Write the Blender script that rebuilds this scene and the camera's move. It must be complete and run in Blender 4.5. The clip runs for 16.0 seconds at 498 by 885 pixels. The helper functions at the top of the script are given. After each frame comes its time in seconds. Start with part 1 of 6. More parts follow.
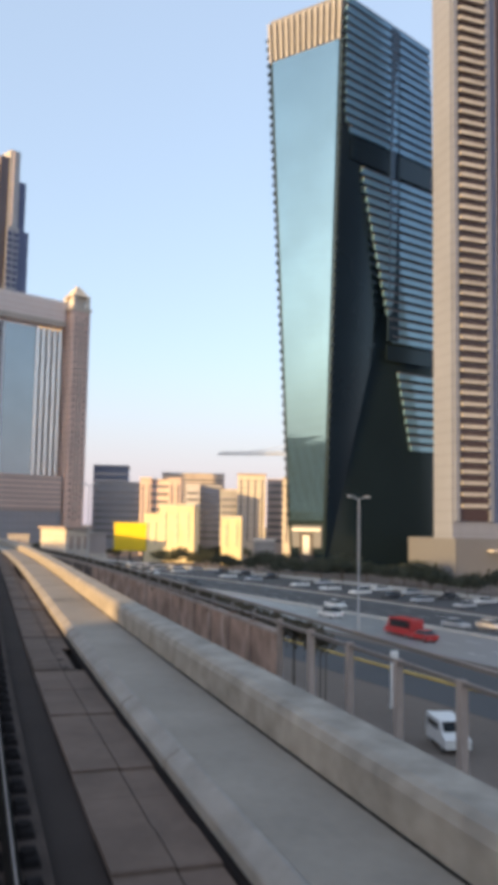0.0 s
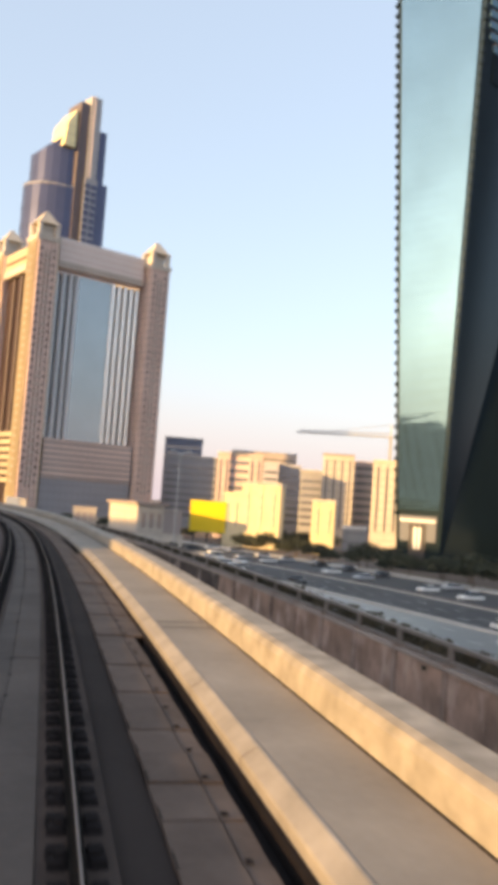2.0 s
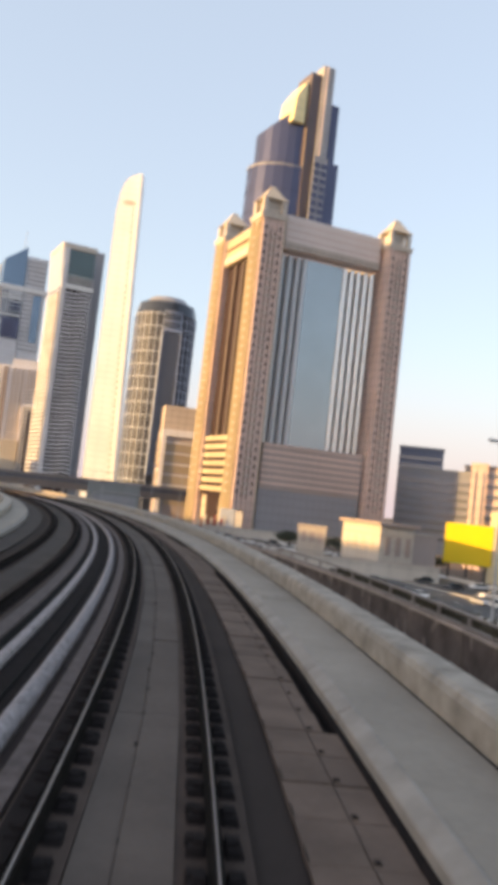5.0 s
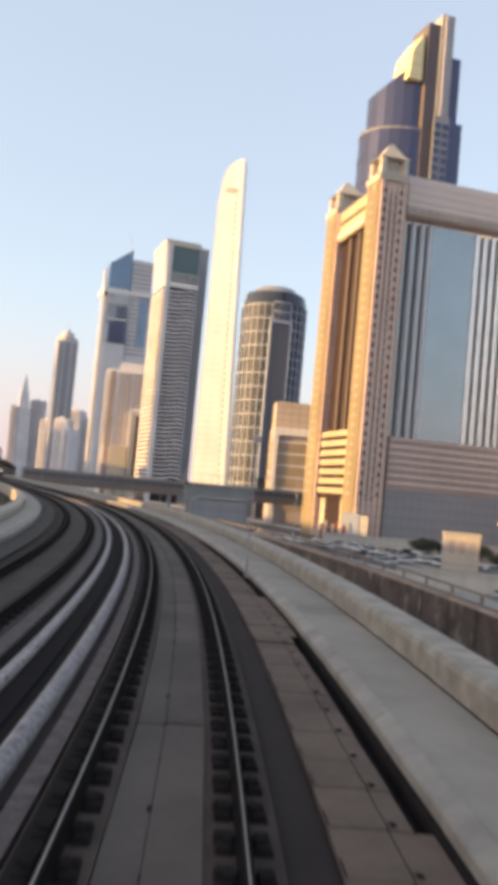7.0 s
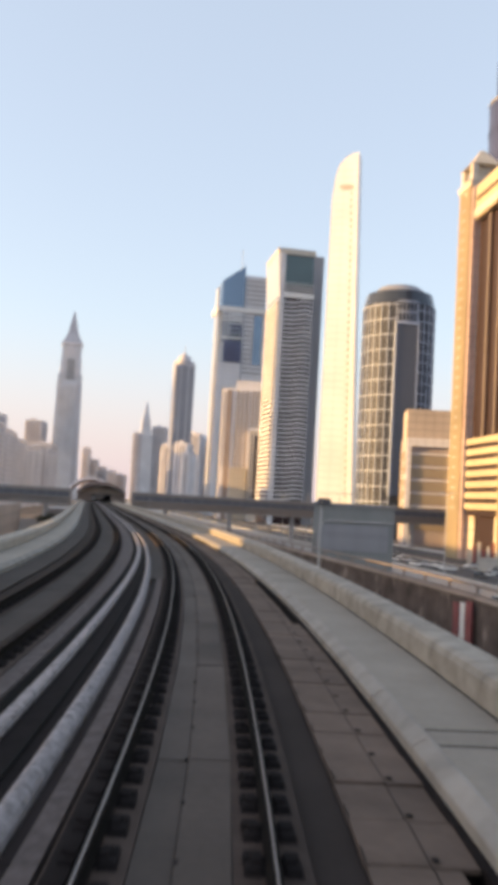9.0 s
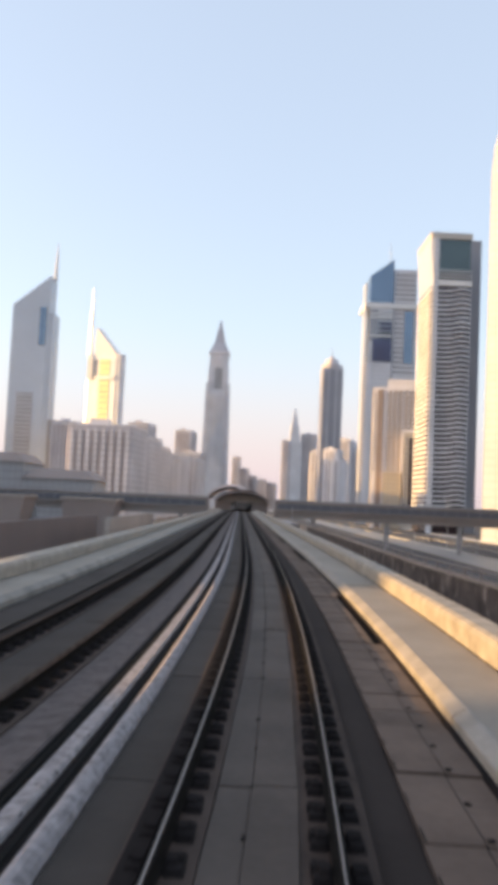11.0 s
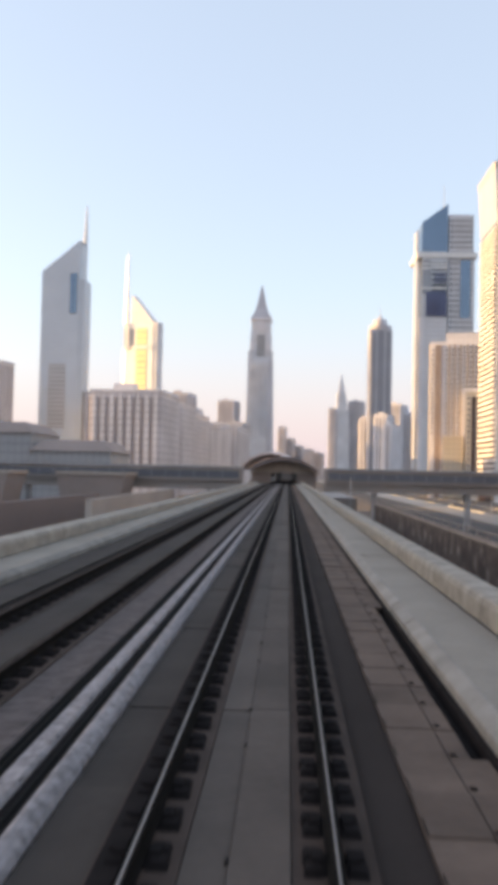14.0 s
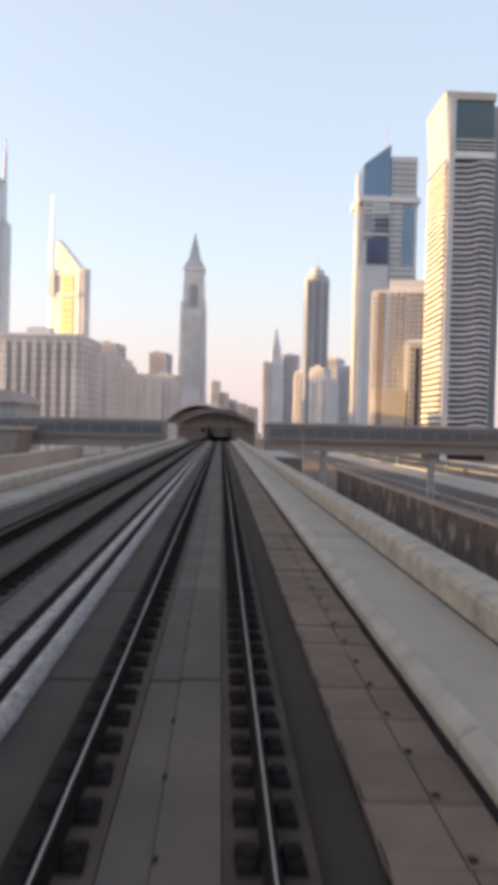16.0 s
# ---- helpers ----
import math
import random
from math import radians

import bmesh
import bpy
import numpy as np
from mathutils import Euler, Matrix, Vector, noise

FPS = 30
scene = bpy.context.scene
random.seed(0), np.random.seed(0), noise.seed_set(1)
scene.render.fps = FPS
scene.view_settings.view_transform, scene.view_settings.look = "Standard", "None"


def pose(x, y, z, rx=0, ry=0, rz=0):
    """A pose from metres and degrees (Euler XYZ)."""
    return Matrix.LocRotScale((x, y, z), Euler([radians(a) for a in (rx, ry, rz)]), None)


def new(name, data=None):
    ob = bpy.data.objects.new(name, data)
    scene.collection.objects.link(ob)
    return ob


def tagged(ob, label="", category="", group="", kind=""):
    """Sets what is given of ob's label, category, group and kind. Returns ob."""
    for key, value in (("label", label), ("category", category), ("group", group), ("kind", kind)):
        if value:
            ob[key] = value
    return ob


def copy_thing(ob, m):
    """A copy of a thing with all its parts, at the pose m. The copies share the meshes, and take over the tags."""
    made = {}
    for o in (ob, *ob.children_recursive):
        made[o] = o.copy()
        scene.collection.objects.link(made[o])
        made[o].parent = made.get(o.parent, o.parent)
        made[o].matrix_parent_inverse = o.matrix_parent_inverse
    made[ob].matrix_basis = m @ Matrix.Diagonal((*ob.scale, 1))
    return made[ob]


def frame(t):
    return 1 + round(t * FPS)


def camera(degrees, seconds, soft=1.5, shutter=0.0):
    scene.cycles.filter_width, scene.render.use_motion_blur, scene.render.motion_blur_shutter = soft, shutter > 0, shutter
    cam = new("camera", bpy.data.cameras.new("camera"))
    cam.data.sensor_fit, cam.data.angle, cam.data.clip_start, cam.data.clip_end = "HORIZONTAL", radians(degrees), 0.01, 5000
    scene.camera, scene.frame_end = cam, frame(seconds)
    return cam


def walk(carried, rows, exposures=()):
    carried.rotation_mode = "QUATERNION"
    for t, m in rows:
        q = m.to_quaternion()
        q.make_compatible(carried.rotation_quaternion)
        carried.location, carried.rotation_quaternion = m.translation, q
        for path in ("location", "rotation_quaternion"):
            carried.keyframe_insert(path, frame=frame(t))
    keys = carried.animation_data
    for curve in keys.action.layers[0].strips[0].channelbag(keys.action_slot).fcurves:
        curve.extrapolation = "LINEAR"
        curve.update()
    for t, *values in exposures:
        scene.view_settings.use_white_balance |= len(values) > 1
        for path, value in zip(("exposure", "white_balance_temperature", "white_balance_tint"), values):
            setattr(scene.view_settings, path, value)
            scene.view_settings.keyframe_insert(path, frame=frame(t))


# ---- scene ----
cam = camera(32.65, 16.0, soft=7.5, shutter=0.15)
PATH = [
    (0.0, pose(0.253, -0.127, 11.774, 95.546, -1.023, -44.951)),
    (0.5, pose(4.778, 8.788, 11.774, 94.885, -1.777, -44.462)),
    (1.0, pose(9.376, 17.666, 11.774, 94.439, -2.509, -43.252)),
    (1.5, pose(14.037, 26.511, 11.774, 94.289, -3.326, -42.077)),
    (2.0, pose(18.717, 35.349, 11.774, 94.150, -4.131, -41.048)),
    (2.5, pose(23.372, 44.200, 11.774, 94.678, -4.055, -38.885)),
    (3.0, pose(27.985, 53.075, 11.774, 94.797, -4.032, -36.132)),
    (3.5, pose(32.525, 61.988, 11.774, 94.594, -4.251, -33.925)),
    (4.0, pose(36.961, 70.954, 11.774, 94.212, -4.902, -31.906)),
    (4.5, pose(41.276, 79.980, 11.774, 93.970, -5.573, -29.268)),
    (5.0, pose(45.425, 89.085, 11.774, 93.865, -6.413, -26.761)),
    (7.5, pose(62.586, 136.047, 11.774, 93.394, -4.548, -17.088)),
    (8.0, pose(65.181, 145.713, 11.774, 93.673, -4.166, -14.930)),
    (8.5, pose(67.468, 155.457, 11.774, 93.918, -3.928, -13.008)),
    (9.0, pose(69.445, 165.268, 11.774, 94.080, -3.310, -10.793)),
    (9.5, pose(71.127, 175.134, 11.773, 94.182, -3.078, -8.449)),
    (10.0, pose(72.524, 185.043, 11.773, 94.405, -2.830, -5.514)),
    (12.5, pose(75.866, 234.939, 11.772, 93.651, -2.262, 2.837)),
    (13.0, pose(76.035, 244.940, 11.771, 93.657, -1.806, 2.979)),
    (13.5, pose(76.113, 254.942, 11.771, 93.097, -1.424, 2.848)),
    (14.0, pose(76.144, 264.943, 11.771, 92.063, -1.258, 2.563)),
    (14.5, pose(76.165, 274.943, 11.771, 90.599, -1.430, 2.070)),
    (15.0, pose(76.183, 284.943, 11.771, 89.329, -1.246, 0.997)),
    (15.5, pose(76.192, 294.943, 11.771, 88.836, -1.008, -0.547)),
    (16.0, pose(76.185, 304.944, 11.771, 89.123, -1.442, -1.929)),
]
walk(cam, PATH, [(0.0, 1.77, 7800, 20), (1.0, 1.82, 8400, 23), (2.0, 1.88, 8700, 22), (5.0, 1.85, 8900, 23), (9.0, 1.85, 8800, 23), (10.0, 1.87, 8600, 23), (13.0, 1.92, 8500, 23), (16.0, 1.92, 8900, 24)])

# ---- sky, sun, exposure ----
SUN_DIR = Vector((-0.98, 0.072, 0.16)).normalized()
world = bpy.data.worlds.new("sky")
scene.world = world
world.use_nodes = True
wn = world.node_tree.nodes
wl = world.node_tree.links
sky = wn.new("ShaderNodeTexSky")
sky.sky_type = "NISHITA"
sky.sun_disc = False
sky.sun_elevation = math.asin(SUN_DIR.z)
sky.sun_rotation = math.atan2(SUN_DIR.x, SUN_DIR.y)
sky.altitude = 0
sky.air_density = 1.0
sky.dust_density = 2.0
sky.ozone_density = 2.5
haze = wn.new("ShaderNodeMix")
haze.data_type = "RGBA"
haze.inputs[0].default_value = 0.55
for k in haze.inputs:
    if k.identifier == "A_Color":
        wl.new(sky.outputs["Color"], k)
    if k.identifier == "B_Color":
        k.default_value = (1.05, 1.57, 2.20, 1)
# rosy band of dusk all round the horizon
dirn = wn.new("ShaderNodeTexCoord")
axis = wn.new("ShaderNodeSeparateXYZ")
wl.new(dirn.outputs["Generated"], axis.inputs[0])
rise = wn.new("ShaderNodeMapRange")
rise.interpolation_type = "SMOOTHSTEP"
rise.inputs["From Min"].default_value = -0.02
rise.inputs["From Max"].default_value = 0.22
rise.inputs["To Min"].default_value = 0.8
rise.inputs["To Max"].default_value = 0.0
wl.new(axis.outputs["Z"], rise.inputs["Value"])
dusk = wn.new("ShaderNodeMix")
dusk.data_type = "RGBA"
wl.new(rise.outputs["Result"], dusk.inputs[0])
for k in haze.outputs:
    if k.identifier == "Result_Color":
        for q in dusk.inputs:
            if q.identifier == "A_Color":
                wl.new(k, q)
            if q.identifier == "B_Color":
                q.default_value = (1.46, 1.40, 1.72, 1)
for k in dusk.outputs:
    if k.identifier == "Result_Color":
        wl.new(k, wn["Background"].inputs["Color"])
wn["Background"].inputs["Strength"].default_value = 0.15
sun_data = bpy.data.lights.new("sun", "SUN")
sun_data.energy = 2.35
sun_data.angle = radians(0.6)
sun_data.color = (1.0, 0.72, 0.33)
sun = new("sun", sun_data)
sun.matrix_world = Matrix.Translation((0, 0, 300)) @ SUN_DIR.to_track_quat("Z", "Y").to_matrix().to_4x4()


# ---- materials ----
def material(name, colour, rough=0.8, metal=0.0, vary=0.25, grain=3.0, stain=0.3, bump=0.15, tint=None, streak=0.0, spec=0.5, coat=0.0, floors=0.0):
    """A surface with fine grain, wide stains, optional vertical streaks and a fine relief."""
    m = bpy.data.materials.new(name)
    m.use_nodes = True
    n, l = m.node_tree.nodes, m.node_tree.links
    b = n["Principled BSDF"]
    b.inputs["Roughness"].default_value = rough
    b.inputs["Metallic"].default_value = metal
    b.inputs["Specular IOR Level"].default_value = spec
    b.inputs["Coat Weight"].default_value = coat
    geo = n.new("ShaderNodeNewGeometry")
    fine = n.new("ShaderNodeTexNoise")
    fine.inputs["Scale"].default_value = grain
    fine.inputs["Detail"].default_value = 6
    fine.inputs["Roughness"].default_value = 0.65
    wide = n.new("ShaderNodeTexNoise")
    wide.inputs["Scale"].default_value = stain
    wide.inputs["Detail"].default_value = 5
    l.new(geo.outputs["Position"], fine.inputs["Vector"])
    scl = n.new("ShaderNodeVectorMath")
    scl.operation = "MULTIPLY"
    scl.inputs[1].default_value = (1, 1, 1 - 0.85 * streak)
    l.new(geo.outputs["Position"], scl.inputs[0])
    l.new(scl.outputs[0], wide.inputs["Vector"])
    info = n.new("ShaderNodeObjectInfo")
    add = n.new("ShaderNodeMath")
    add.operation = "MULTIPLY_ADD"
    add.inputs[1].default_value = 0.6
    l.new(wide.outputs["Fac"], add.inputs[0])
    half = n.new("ShaderNodeMath")
    half.operation = "MULTIPLY_ADD"
    half.inputs[1].default_value = 0.25
    half.inputs[2].default_value = 0.07
    l.new(fine.outputs["Fac"], half.inputs[0])
    l.new(half.outputs[0], add.inputs[2])
    rnd = n.new("ShaderNodeMath")
    rnd.operation = "MULTIPLY_ADD"
    rnd.inputs[1].default_value = 0.14
    l.new(info.outputs["Random"], rnd.inputs[0])
    l.new(add.outputs[0], rnd.inputs[2])
    ramp = n.new("ShaderNodeValToRGB")
    dark = [c * (1 - vary) for c in colour]
    light = [min(1, c * (1 + vary)) for c in (tint or colour)]
    ramp.color_ramp.elements[0].position = 0.30
    ramp.color_ramp.elements[1].position = 0.75
    ramp.color_ramp.elements[0].color = (*dark, 1)
    ramp.color_ramp.elements[1].color = (*light, 1)
    level = rnd
    if floors:
        # cladding joints at each storey and bay
        axes = n.new("ShaderNodeSeparateXYZ")
        l.new(geo.outputs["Position"], axes.inputs[0])
        along = n.new("ShaderNodeMath")
        along.operation = "ADD"
        l.new(axes.outputs["X"], along.inputs[0])
        l.new(axes.outputs["Y"], along.inputs[1])
        for src, period, depth in ((axes.outputs["Z"], floors, 0.16), (along.outputs[0], floors * 0.8, 0.10)):
            saw = n.new("ShaderNodeMath")
            saw.operation = "PINGPONG"
            saw.inputs[1].default_value = period / 2
            l.new(src, saw.inputs[0])
            gap = n.new("ShaderNodeMath")
            gap.operation = "LESS_THAN"
            gap.inputs[1].default_value = period * 0.14
            l.new(saw.outputs[0], gap.inputs[0])
            less = n.new("ShaderNodeMath")
            less.operation = "MULTIPLY_ADD"
            less.inputs[1].default_value = -depth
            l.new(gap.outputs[0], less.inputs[0])
            l.new(level.outputs[0], less.inputs[2])
            level = less
    l.new(level.outputs[0], ramp.inputs["Fac"])
    l.new(ramp.outputs["Color"], b.inputs["Base Color"])
    if bump:
        bp = n.new("ShaderNodeBump")
        bp.inputs["Strength"].default_value = bump
        bp.inputs["Distance"].default_value = 0.05
        l.new(fine.outputs["Fac"], bp.inputs["Height"])
        l.new(bp.outputs["Normal"], b.inputs["Normal"])
    return m


def glass_wall(name, colour, rough=0.07, metal=0.55, wobble=0.05, scale=0.06):
    """Coated facade glass: a tinted mirror whose panes are very slightly out of true."""
    m = bpy.data.materials.new(name)
    m.use_nodes = True
    n, l = m.node_tree.nodes, m.node_tree.links
    b = n["Principled BSDF"]
    b.inputs["Metallic"].default_value = metal
    b.inputs["Roughness"].default_value = rough
    geo = n.new("ShaderNodeNewGeometry")
    no = n.new("ShaderNodeTexNoise")
    no.inputs["Scale"].default_value = scale
    no.inputs["Detail"].default_value = 3
    l.new(geo.outputs["Position"], no.inputs["Vector"])
    ramp = n.new("ShaderNodeValToRGB")
    ramp.color_ramp.elements[0].position = 0.3
    ramp.color_ramp.elements[1].position = 0.7
    ramp.color_ramp.elements[0].color = (*[c * 0.93 for c in colour], 1)
    ramp.color_ramp.elements[1].color = (*[min(1, c * 1.07) for c in colour], 1)
    l.new(no.outputs["Fac"], ramp.inputs["Fac"])
    l.new(ramp.outputs["Color"], b.inputs["Base Color"])
    bp = n.new("ShaderNodeBump")
    bp.inputs["Strength"].default_value = wobble
    bp.inputs["Distance"].default_value = 0.3
    l.new(no.outputs["Fac"], bp.inputs["Height"])
    l.new(bp.outputs["Normal"], b.inputs["Normal"])
    return m


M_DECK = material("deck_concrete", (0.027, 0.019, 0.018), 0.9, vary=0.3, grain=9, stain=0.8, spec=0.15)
M_SLAB = material("slab_concrete", (0.071, 0.055, 0.047), 0.88, vary=0.5, grain=9, stain=0.45, spec=0.3)
M_SLABPALE = material("pale_slab_concrete", (0.093, 0.075, 0.072), 0.92, vary=0.6, grain=16, stain=4.0, bump=0.35, spec=0.2)
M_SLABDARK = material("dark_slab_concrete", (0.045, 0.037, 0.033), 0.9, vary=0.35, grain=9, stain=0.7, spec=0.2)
M_PLINTH = material("plinth_concrete", (0.057, 0.040, 0.034), 0.9, vary=0.45, grain=10, stain=1.5, spec=0.15)
M_STRIP = material("dark_screed", (0.036, 0.027, 0.024), 0.95, vary=0.3, grain=12, stain=0.5, spec=0.1)
M_TROUGH = material("trough_concrete", (0.106, 0.073, 0.058), 0.95, vary=0.45, grain=9, stain=1.2, spec=0.3)
M_WALKWAY = material("walkway_concrete", (0.240, 0.206, 0.171), 0.8, vary=0.3, grain=8, stain=0.5, bump=0.08)
M_EDGE = material("walkway_edge_concrete", (0.205, 0.185, 0.165), 0.85, vary=0.5, grain=7, stain=1.3, streak=1)
M_PARAPET = material("parapet_concrete", (0.268, 0.238, 0.203), 0.85, vary=0.55, grain=6, stain=1.8)
M_RAIL = material("rail_steel", (0.230, 0.200, 0.187), 0.5, 0.7, vary=0.2, grain=20, stain=2, bump=0.03)
# rust taken near black to hold the shade on the rail sides
M_RAILSIDE = material("rust_and_shade", (0.012, 0.010, 0.009), 0.95, 0.0, vary=0.3, grain=20, stain=2, spec=0.05)
M_PAD = material("fastener_and_gap_black", (0.017, 0.014, 0.014), 0.95, 0.0, vary=0.35, grain=25, stain=3, spec=0.05)
M_COVER = material("conductor_cover", (0.290, 0.260, 0.262), 0.92, vary=0.75, grain=20, stain=9.0, bump=0.5, spec=0.2)
M_CABLE = material("cable_black", (0.012, 0.012, 0.012), 0.9, vary=0.2, spec=0.05)
M_ROSEGREY = material("rose_grey_cladding", (0.155, 0.182, 0.250), 0.75, vary=0.1, grain=0.6, stain=0.06, bump=0.05, floors=3.4)
M_SUNLITGOLD = material("sunlit_gold_cladding", (0.860, 0.740, 0.420), 0.6, vary=0.14, grain=0.3, stain=0.03, bump=0.03, floors=5.0)
M_WALLCAP = material("wall_cap", (0.360, 0.290, 0.255), 0.85, vary=0.3, grain=4, stain=0.6)
M_RAILING = material("galvanised_railing", (0.270, 0.225, 0.205), 0.5, 0.5, vary=0.2)
M_ASPHALT = material("asphalt", (0.055, 0.056, 0.06), 0.85, vary=0.3, grain=4, stain=0.05)
# asphalt lightened to put the grazing sky reflection into its base colour
M_ROADPALE = material("sky_sheen_asphalt", (0.21, 0.215, 0.215), 0.45, vary=0.15, grain=4, stain=0.04, spec=0.7)
M_SAND = material("sandy_ground", (0.12, 0.09, 0.073), 0.95, vary=0.35, grain=1.2, stain=0.05)
M_KERB = material("kerb_concrete", (0.5, 0.48, 0.45), 0.85, vary=0.2)
M_YELKERB = material("yellow_kerb", (0.55, 0.36, 0.10), 0.8, vary=0.3)
M_LINE = material("road_paint", (0.7, 0.7, 0.68), 0.7, vary=0.2)
M_STEEL = material("painted_steel", (0.42, 0.43, 0.44), 0.5, 0.3, vary=0.15)
M_DARKMETAL = material("dark_metal", (0.05, 0.05, 0.055), 0.45, 0.6, vary=0.2)
M_WHITE = material("white_paint", (0.72, 0.71, 0.69), 0.55, vary=0.1, grain=1.0, stain=0.2, bump=0.04)
M_TYRE = material("tyre_rubber", (0.02, 0.02, 0.02), 0.8, vary=0.1)
M_CARGLASS = glass_wall("car_glass", (0.03, 0.035, 0.04), 0.05, 0.2, 0.0)
M_LAMP = material("lamp_lens", (0.7, 0.7, 0.65), 0.2, vary=0.05)
M_LEAF = material("foliage", (0.020, 0.027, 0.017), 0.7, vary=0.5, grain=2, stain=0.5, tint=(0.034, 0.040, 0.024))
M_BARK = material("bark", (0.10, 0.075, 0.055), 0.9, vary=0.3, grain=8)
M_PINK = material("pink_stone", (0.651, 0.495, 0.437), 0.75, vary=0.16, grain=0.8, stain=0.06, bump=0.05, floors=3.5)
M_CREAM = material("cream_cladding", (0.52, 0.475, 0.42), 0.75, vary=0.18, grain=0.8, stain=0.06, bump=0.05, floors=3.4)
M_GOLDSTONE = material("gold_render", (0.56, 0.48, 0.385), 0.75, vary=0.2, grain=0.8, stain=0.06, bump=0.05, floors=3.6)
M_BEIGE = material("beige_render", (0.46, 0.39, 0.34), 0.8, vary=0.2, grain=0.6, stain=0.06, bump=0.05, floors=3.6)
M_GREYSTONE = material("grey_cladding", (0.36, 0.355, 0.36), 0.7, vary=0.2, grain=0.6, stain=0.06, bump=0.05, floors=3.6)
M_BROWN = material("brown_render", (0.31, 0.25, 0.23), 0.8, vary=0.15, grain=0.6, stain=0.06)
M_SILVER = material("silver_cladding", (0.52, 0.53, 0.55), 0.38, 0.45, vary=0.08, grain=0.5, stain=0.05, bump=0.03)
M_YELLOW = material("yellow_billboard", (0.80, 0.56, 0.02), 0.6, vary=0.06, grain=1, stain=0.3, bump=0.02)
M_PALEYEL = material("pale_yellow_render", (0.68, 0.58, 0.38), 0.8, vary=0.12, grain=1, stain=0.2)
M_SHELL = material("station_shell_metal", (0.60, 0.48, 0.45), 0.4, 0.25, vary=0.12, grain=0.8, stain=0.1, bump=0.03)
M_BRIDGE = material("footbridge_cladding", (0.30, 0.265, 0.25), 0.6, 0.2, vary=0.15, grain=1, stain=0.1)
# next three: base colours paled to put distance haze on the far towers
M_HAZEGREY = material("haze_grey_cladding", (0.640, 0.640, 0.660), 0.8, vary=0.2, grain=0.4, stain=0.04, bump=0.03, floors=4.2)
M_HAZEROSE = material("haze_rose_render", (0.580, 0.540, 0.550), 0.8, vary=0.24, grain=0.4, stain=0.04, bump=0.03, floors=3.6)
M_HAZEPALE = material("haze_pale_render", (0.690, 0.660, 0.670), 0.8, vary=0.22, grain=0.4, stain=0.04, bump=0.03, floors=3.6)
M_BLUEGREY = material("blue_grey_cladding", (0.27, 0.275, 0.30), 0.6, vary=0.12, grain=0.5, stain=0.05, floors=3.6)
M_ROSESTONE = material("rose_stone", (0.70, 0.60, 0.56), 0.7, vary=0.10, grain=0.8, stain=0.06, bump=0.05)
M_ROSEBROWN = material("rose_brown_cladding", (0.19, 0.145, 0.135), 0.75, vary=0.12, grain=0.6, stain=0.06, bump=0.05)
M_PALESILVER = material("pale_silver_cladding", (0.50, 0.55, 0.60), 0.45, 0.15, vary=0.1, grain=0.3, stain=0.03, bump=0.02, floors=4.6)
M_SUNMETAL = material("sun_bright_column_metal", (0.88, 0.86, 0.84), 0.25, 0.75, vary=0.06, grain=0.5, stain=0.05, bump=0.02)
M_MIDROSE = material("mid_rose_render", (0.40, 0.335, 0.315), 0.75, vary=0.12, grain=0.6, stain=0.06, bump=0.05)
M_PLUM = material("plum_cladding", (0.125, 0.105, 0.115), 0.7, vary=0.12, grain=0.6, stain=0.06, bump=0.03)
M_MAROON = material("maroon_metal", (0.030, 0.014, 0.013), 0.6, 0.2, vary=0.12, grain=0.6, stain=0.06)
M_SLATE = material("slate_cladding", (0.115, 0.125, 0.15), 0.6, vary=0.12, grain=0.5, stain=0.05)
M_COOLWHITE = material("cool_white_cladding", (0.800, 0.820, 0.820), 0.5, vary=0.1, grain=0.5, stain=0.05, bump=0.03, floors=4.2)
M_GRID = material("grid_frame_white", (0.400, 0.450, 0.550), 0.6, vary=0.1, grain=0.5, stain=0.05)
G_GOLDEN = glass_wall("golden_glass", (0.42, 0.34, 0.25), 0.3, 0.25)
G_PALE = glass_wall("pale_window_glass", (0.26, 0.26, 0.28), 0.12, 0.4)
M_RED = material("red_paint", (0.45, 0.03, 0.03), 0.4, vary=0.12, bump=0.02)
M_COOLGREY = material("blue_grey_sheet", (0.36, 0.40, 0.47), 0.7, vary=0.2, grain=1, stain=0.4)
M_PAVILION = material("grey_green_sheet", (0.20, 0.215, 0.22), 0.7, vary=0.2, grain=1, stain=0.3)
M_FADEDRED = material("faded_red_cloth", (0.26, 0.075, 0.075), 0.85, vary=0.4, grain=3, stain=1.0)
M_DARKPANEL = material("dark_panel", (0.045, 0.045, 0.05), 0.5, 0.2, vary=0.2, grain=0.6, stain=0.1)
G_TEAL = glass_wall("teal_glass", (0.152, 0.288, 0.382), 0.05, 0.85)
G_DEEP = glass_wall("deep_blue_glass", (0.025, 0.050, 0.075), 0.14, 0.4)
G_DARK = glass_wall("dark_teal_glass", (0.020, 0.038, 0.048), 0.2, 0.5)
G_BLUE = glass_wall("blue_glass", (0.16, 0.23, 0.31), 0.08, 0.6)
G_BAND = glass_wall("band_glass", (0.190, 0.385, 0.530), 0.08, 0.3)
G_NAVY = glass_wall("navy_glass", (0.078, 0.088, 0.150), 0.13, 0.4)
G_GREY = glass_wall("grey_glass", (0.36, 0.42, 0.45), 0.10, 0.55)
G_BROWN = glass_wall("brown_glass", (0.055, 0.036, 0.038), 0.12, 0.4)
G_GREEN = glass_wall("green_glass", (0.09, 0.125, 0.13), 0.10, 0.5)
G_INK = glass_wall("ink_glass", (0.030, 0.036, 0.050), 0.65, 0.0)
